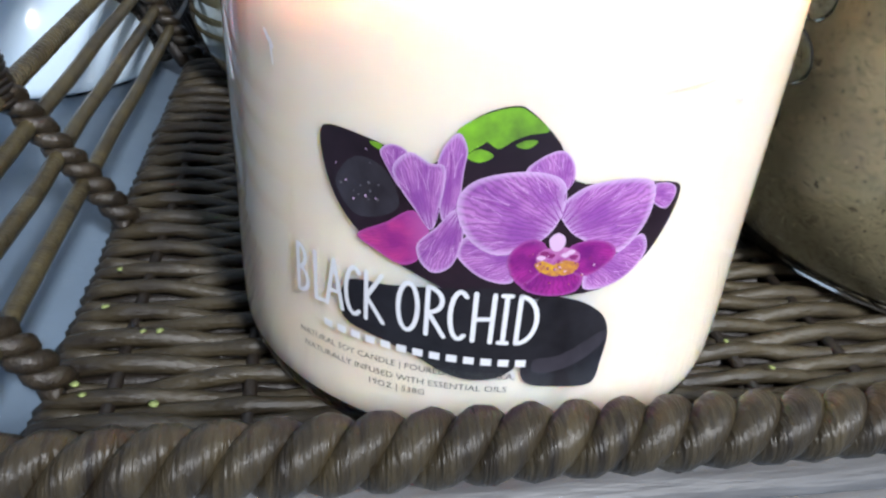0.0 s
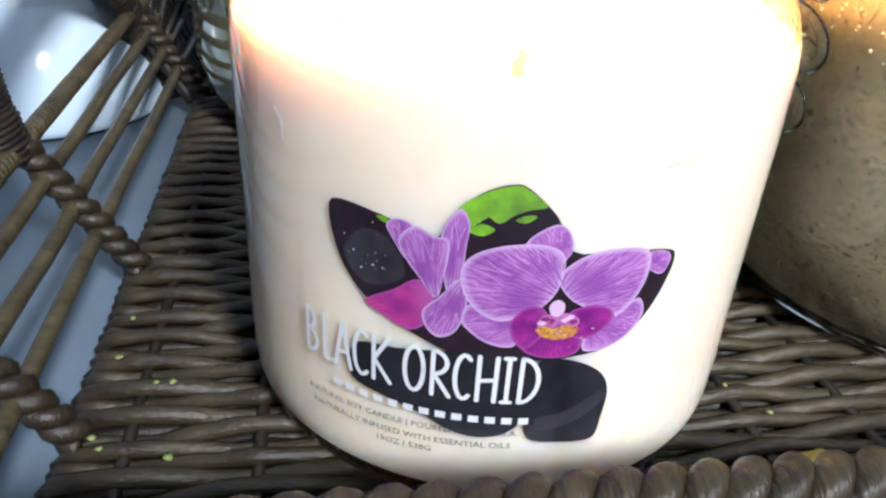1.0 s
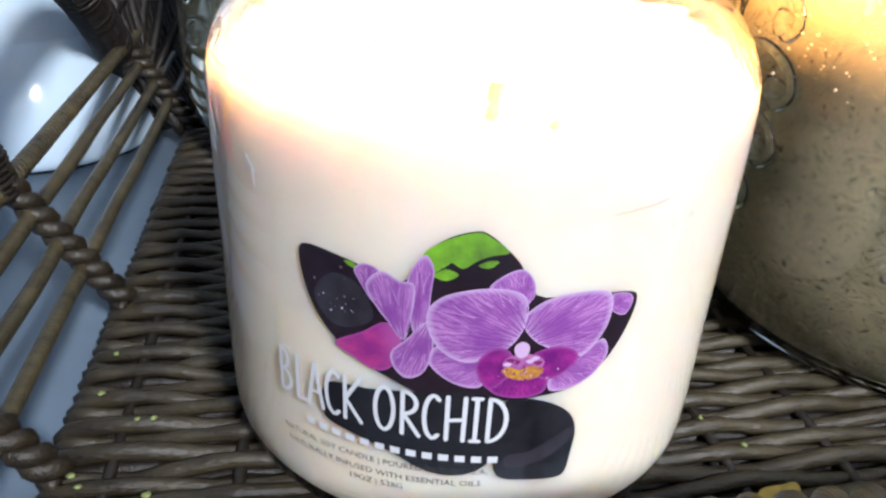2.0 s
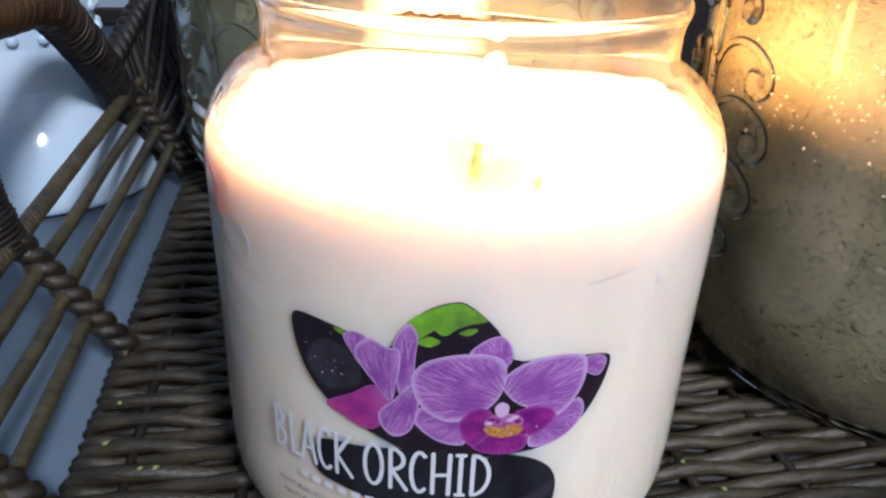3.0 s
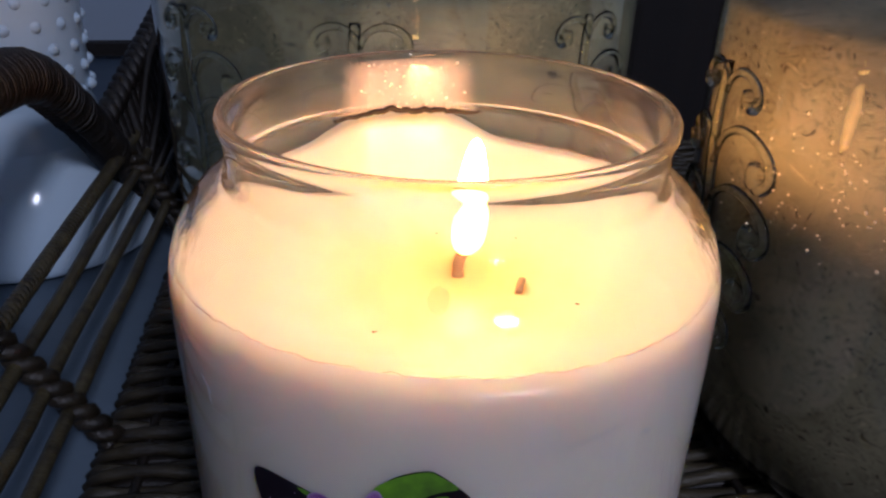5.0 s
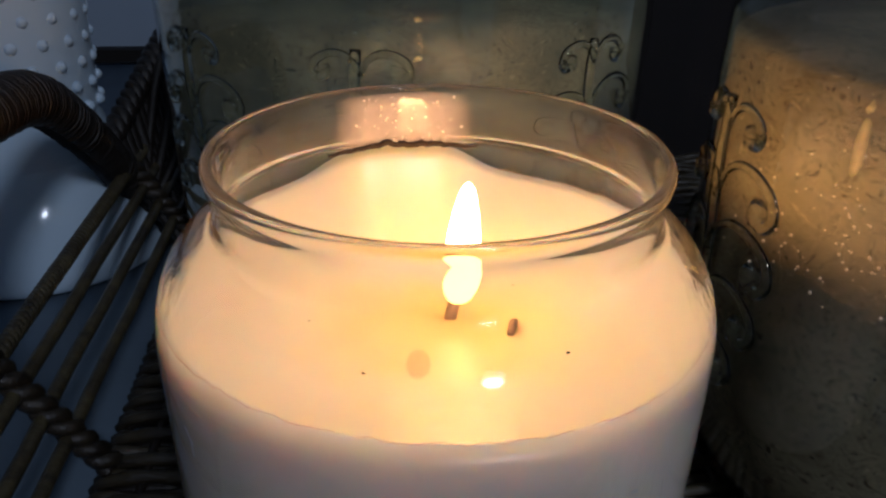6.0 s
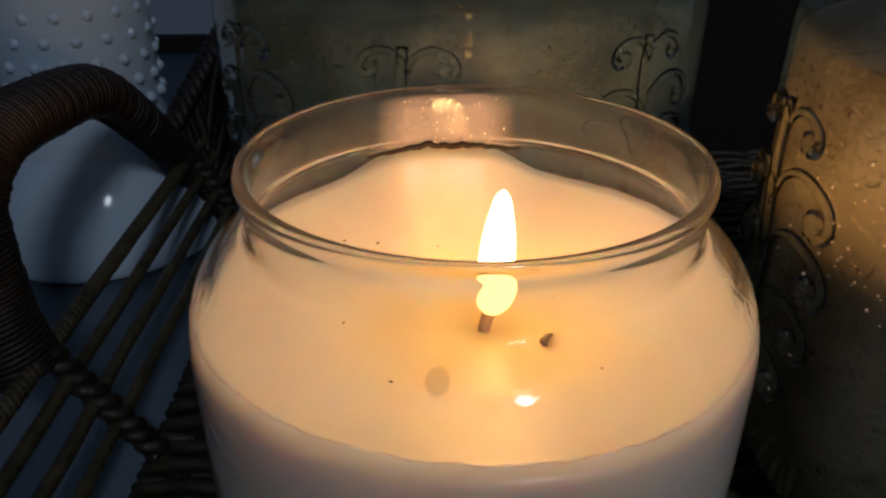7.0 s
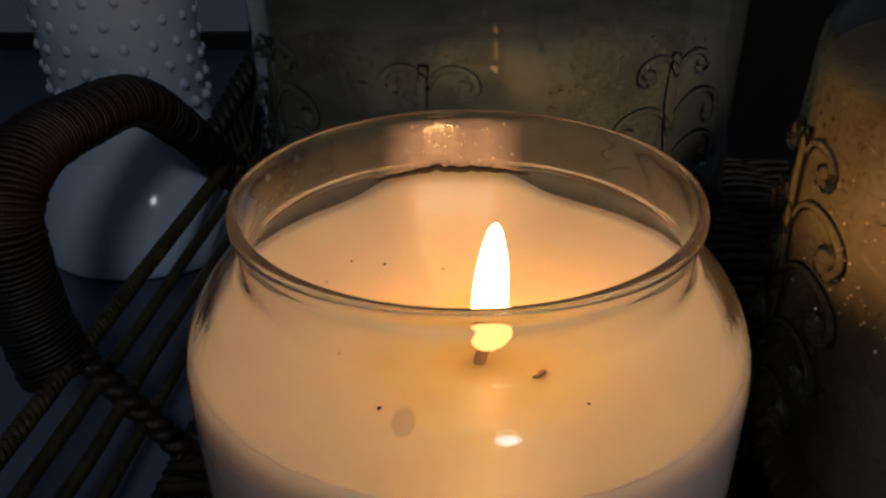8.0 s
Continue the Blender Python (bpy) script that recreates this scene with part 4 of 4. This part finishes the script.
def basket():
    b = thing("wicker_basket", "brown wicker basket with open rod sides, twisted rim and wrapped handle", "basket", TRAY)
    rng = random.Random(5)
    # woven floor: rods along the depth, strands across it
    stakes = []
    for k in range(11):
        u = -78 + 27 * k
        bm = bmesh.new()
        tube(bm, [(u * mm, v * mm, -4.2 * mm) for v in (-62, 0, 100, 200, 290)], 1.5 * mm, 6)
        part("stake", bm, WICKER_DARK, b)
    shapes = []
    for s in range(8):
        pts = []
        for k in range(117):
            u = -91.5 + 2.5 * k
            over = math.cos(math.pi * (u + 78) / 27 + math.pi * (s % 2))
            z = -3.9 + 1.5 * over + 0.6 * noise.noise(Vector((u * 0.05, s * 7.7, 0)))
            v = 0.45 * over * (-1) ** (s // 2) + 1.3 * noise.noise(Vector((u * 0.03, s * 3.3, 5)))
            if k == 0:
                z -= 2.5
            pts.append((u * mm, v * mm, z * mm))
        bm = bmesh.new()
        tube(bm, pts, lambda t, s=s: mm * (1.8 + 0.15 * (s % 3) + 0.5 * noise.noise(Vector((t * 40, s, 1)))), 8)
        ob = part("strand", bm, FLOOR_WICKER, b)
        shapes.append(ob.data)
        ob.location = (0, -0.0605, 0)
    row = 0
    v = -60.5
    first = [o for o in b.children if o.name.startswith("strand")]
    while v < 288:
        s = (row % 2) + 2 * rng.randrange(4)
        ob = new("strand", shapes[s]) if row >= 8 else first[row]
        if row < 8:
            ob.data = shapes[s]
        ob.parent = b
        ob.location = (0, (v + rng.uniform(-0.7, 0.7)) * mm, rng.uniform(-0.6, 0.2) * mm)
        v += 4.55
        row += 1
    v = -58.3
    while v < 288:                                         # added darker layer under the first, standing in for shade in the gaps
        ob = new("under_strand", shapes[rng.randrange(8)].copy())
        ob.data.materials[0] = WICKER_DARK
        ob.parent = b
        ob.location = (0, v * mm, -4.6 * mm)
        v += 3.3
    # left wall: long rods, twisted top rail, ties
    for z in (10, 18, 26):
        bm = bmesh.new()
        tube(bm, [((wall_u(z) + 0.8 * noise.noise(Vector((v * 0.02, z, 0)))) * mm, v * mm, (z + 0.8 * noise.noise(Vector((v * 0.02, z, 9)))) * mm) for v in range(-66, 300, 12)], 2.1 * mm, 8)
        part("side_rod", bm, WICKER, b)
    rope(b, [(wall_u(34) * mm, v * mm, 34 * mm) for v in range(-80, 300, 10)], 2.6 * mm, 7 * mm, "side_rail", WICKER, 3)
    for v in (-22, 45, 190, 255):
        rope(b, [(wall_u(z) * mm + 0.001, (v + (36 - z) * 0.02) * mm, z * mm) for z in range(-3, 40, 3)], 3.9 * mm, 10 * mm, "tie", KNOT_WICKER, 2)
    # rods that rise to the higher back corner, bound in at the handle's foot
    for k, (u, v, z) in enumerate(((-104, 246, 70), (-97, 252, 78), (-88, 258, 84))):
        bm = bmesh.new()
        foot = (-110 + 2 * k, 200 + 2 * k, 14)
        tube(bm, [Vector(q) * mm for q in smooth_line([foot, (u - 5, 222 + 3 * k, 42), (u, v, z), (u + 14, v + 32, z + 20)], 6)], 2.2 * mm, 8)
        part("corner_rod", bm, WICKER_DARK, b)
    # higher back corner: close dark stakes under a thick twisted edge
    def back_edge(v):
        return Vector(((-119 + 0.12 * (v - 186)) * mm, v * mm, (44 + 0.34 * (v - 186)) * mm))
    for k in range(15):
        v = 192 + 6.6 * k + rng.uniform(-1, 1)
        top = back_edge(v + 6)
        bm = bmesh.new()
        foot = Vector((-92 * mm, (v - 4) * mm, -5 * mm))
        belly = (foot + top) / 2 + Vector((-4 * mm, 0, rng.uniform(-2, 2) * mm))
        tube(bm, [Vector(q) for q in smooth_line([foot, belly, top], 6)], rng.uniform(2.5, 3.2) * mm, 8)
        part("corner_stake", bm, WICKER_DARK, b)
    rope(b, [back_edge(v) for v in range(186, 296, 5)], 5.0 * mm, 13 * mm, "corner_edge", WICKER_DARK, 2, 9)
    # front wall: rods and the thick twisted rim
    for z, v in ((8.5, -76.5), (18, -78), (27, -79.5)):
        bm = bmesh.new()
        tube(bm, [(u * mm, (v + 0.5 * noise.noise(Vector((u * 0.03, z, 4)))) * mm, (z + 0.5 * noise.noise(Vector((u * 0.03, z, 0)))) * mm) for u in range(-108, 198, 9)], 4.9 * mm, 10, True, 0.5)
        part("front_rod", bm, BAND, b, "flat weathered grey strip under the rim")
    rope(b, [(u * mm, -82 * mm, 37.5 * mm) for u in range(-112, 200, 6)], 4.5 * mm, 12.0 * mm, "rim_strand", ROPE, 2, 14)
    for u in (-60, 10, 80, 150):
        rope(b, [(u * mm, (-60 - 22 * z / 36) * mm, z * mm) for z in range(-3, 36, 3)], 3 * mm, 12 * mm, "tie", WICKER_DARK, 2)
    # wrapped handle
    line = [Vector(q) * mm for q in smooth_line([(-117, 43, 30), (-122, 46, 50), (-123, 50, 76), (-123, 64, 86), (-122, 98, 86), (-120, 130, 81), (-118, 158, 62), (-116, 182, 40), (-113, 200, 18), (-100, 206, -4)], 14)]
    bm = bmesh.new()
    tube(bm, line, lambda t: mm * (9.0 - 2.6 * t), 14)
    handle = part("handle", bm, WICKER_DARK, b, "wrapped arched handle")
    n = 165
    dist = [0.0]
    for p, q in zip(line, line[1:]):
        dist.append(dist[-1] + (q - p).length)
    for k in range(n):
        d = dist[-1] * (k + 0.5) / n
        t = d / dist[-1]
        at = lambda x: Vector([float(np.interp(x, dist, [p[i] for p in line])) for i in range(3)])
        q, tan = at(d), (at(d + 0.002) - at(d - 0.002)).normalized()
        side = tan.cross(Vector((1, 0, 0.2))).normalized()
        other = tan.cross(side)
        r = mm * (9.5 - 2.6 * t + rng.uniform(-0.15, 0.3))
        tilt = 0.12
        pts = [q + (side * math.cos(a) + other * math.sin(a)) * r + tan * tilt * r * math.cos(a) for a in (2 * math.pi * i / 16 for i in range(17))]
        bm = bmesh.new()
        tube(bm, pts, (0.75 + 0.25 * rng.random()) * mm, 5, False)
        part("wrap", bm, WICKER_DARK, handle)


basket()


# ---- small things ----
SCRAP = plain("burnt_scrap", (0.16, 0.09, 0.045), 0.8)
SOOT = plain("soot", (0.015, 0.012, 0.01), 0.9)
GLITTER = plain("bright_flake", (0.9, 0.85, 0.75), 0.08)
PETAL_BIT = shader("dried_yellow_petal", (0.5, 0.36, 0.06), 0.6, noise_scale=600, amount=0.4)
LEAF_BIT = shader("dried_leaf_crumb", (0.3, 0.36, 0.12), 0.7, noise_scale=800, amount=0.4)


def chip(size, rng, flat=0.4):
    """A small irregular crumb, in millimetres."""
    bm = bmesh.new()
    bmesh.ops.create_icosphere(bm, subdivisions=1, radius=size * mm)
    for v in bm.verts:
        v.co *= rng.uniform(0.65, 1.25)
        v.co.z *= flat
    return bm


def crumbs():
    rng = random.Random(11)
    for x, y in ((-31.7, 17.6), (-25, 21), (-12, 24), (-4, 21), (14, 20), (-34, 9), (-36, 4), (22, 12), (-10, -22), (26, -12), (-24, -8)):     # soot specks on the wax
        ob = part("soot_speck", chip(rng.uniform(0.25, 0.5), rng), SOOT)
        ob.location = (x * mm, y * mm, (wax_height(x, y) + 0.3) * mm)
        tagged(ob, "tiny black soot speck lying on the melted wax", "soot", "soot specks on the wax")
    frag = bmesh.new()
    tube(frag, [Vector(q) * mm for q in ((-0.5, -1.7, 0), (0, 0.2, 0), (0.4, 1.7, 0))], 0.8 * mm, 8)
    ob = part("wick_fragment", frag, SCRAP)
    ob.location = (15.6 * mm, -2.6 * mm, 70.6 * mm)
    tagged(ob, "burnt scrap of wick floating on the melted wax", "wick scrap")
    for k, (x, y) in enumerate(((-70, -25.4), (-66.7, -24.7), (-58.7, -46.3), (-81.8, -18.4), (-75.6, -43.4), (-85.6, -3.5), (-72.8, -46.1), (58, -6), (66, -14))):
        ob = part("leaf_crumb", chip(rng.uniform(0.7, 1.2), rng), LEAF_BIT)
        ob.location = (x * mm, y * mm, 0.2 * mm)
        tagged(ob, "small pale green dried leaf crumb on the woven floor", "crumb", "crumbs on the basket floor")
    bm = bmesh.new()
    line = smooth_line([(-4.5, 0.6), (-2, 2.2), (2, 1.9), (4.8, 1.4), (4.6, -0.8), (1.5, -1.6), (-2.5, -1.4)], 4, True)
    for z in (0, 0.35):
        ring = [bm.verts.new((x * mm, y * mm, (z + 0.06 * x * x * 0.5) * mm)) for x, y in line]
        bm.faces.new(ring)
    ob = part("dried_petal", bm, PETAL_BIT)
    ob.location, ob.rotation_euler = (69 * mm, -29.5 * mm, 0.8 * mm), (0.15, -0.1, 0.35)
    tagged(ob, "yellow dried flower petal lying on the woven floor", "petal")


def candle_marks():
    c = bpy.data.objects["jar_candle"]
    rng = random.Random(21)
    bm = bmesh.new()                                      # glittering flakes in the smear of wax
    for k in range(70):
        a, z = radians(110 + rng.gauss(0, 10)), rng.uniform(95, 106)
        r = (inner_radius(z) - 1.35) * mm
        m = Matrix.Translation((r * math.cos(a), r * math.sin(a), z * mm)) @ Euler((rng.uniform(0, 3), rng.uniform(0, 3), 0)).to_matrix().to_4x4()
        bmesh.ops.create_cube(bm, size=rng.choice((0.12, 0.18, 0.25, 0.42)) * mm, matrix=m)
    tagged(part("flake", bm, GLITTER, c, "tiny bright flakes caught in the wax"), kind="stuff")
    bm = bmesh.new()                                      # one dull spot of wax on the glass
    film = bm.verts.layers.float.new("film")
    bmesh.ops.create_icosphere(bm, subdivisions=3, radius=1)
    for v in bm.verts:
        v[film] = 0.38 * min(1.0, 2.2 * v.co.z ** 2)
    spot = part("wax_spot", bm, SPOT, c, "dull round spot of wax inside the shoulder")
    spot.matrix_local = look((3.4 * mm, -43.9 * mm, 91.4 * mm), (3.4 * mm, -80 * mm, 130 * mm)) @ Matrix.Diagonal((1.9 * mm, 2.2 * mm, 0.25 * mm, 1))
    for (s0, z0), (s1, z1), w in (((23.5, 70.2), (30, 71), 0.2), ((30, 71), (33.5, 71.4), 0.25), ((-38.5, 71.5), (-36.5, 69.6), 0.7), ((-37, 69.6), (-36.6, 67), 0.5), ((39, 67.6), (40.2, 67.2), 0.7)):
        bm = bmesh.new()                                  # scuffs on the outside of the glass, the left ones white for a painted glint
        stroke(bm, [(s0 + (s1 - s0) * k / 5, z0 + (z1 - z0) * k / 5 + 0.15 * math.sin(k * 2.3)) for k in range(6)], w, 0.06)
        part("scuff", bm, WHITE_INK if s0 < 0 else SCUFF, c)


SCUFF = plain("grey_scuff", (0.55, 0.55, 0.53), 0.3)
crumbs()
candle_marks()
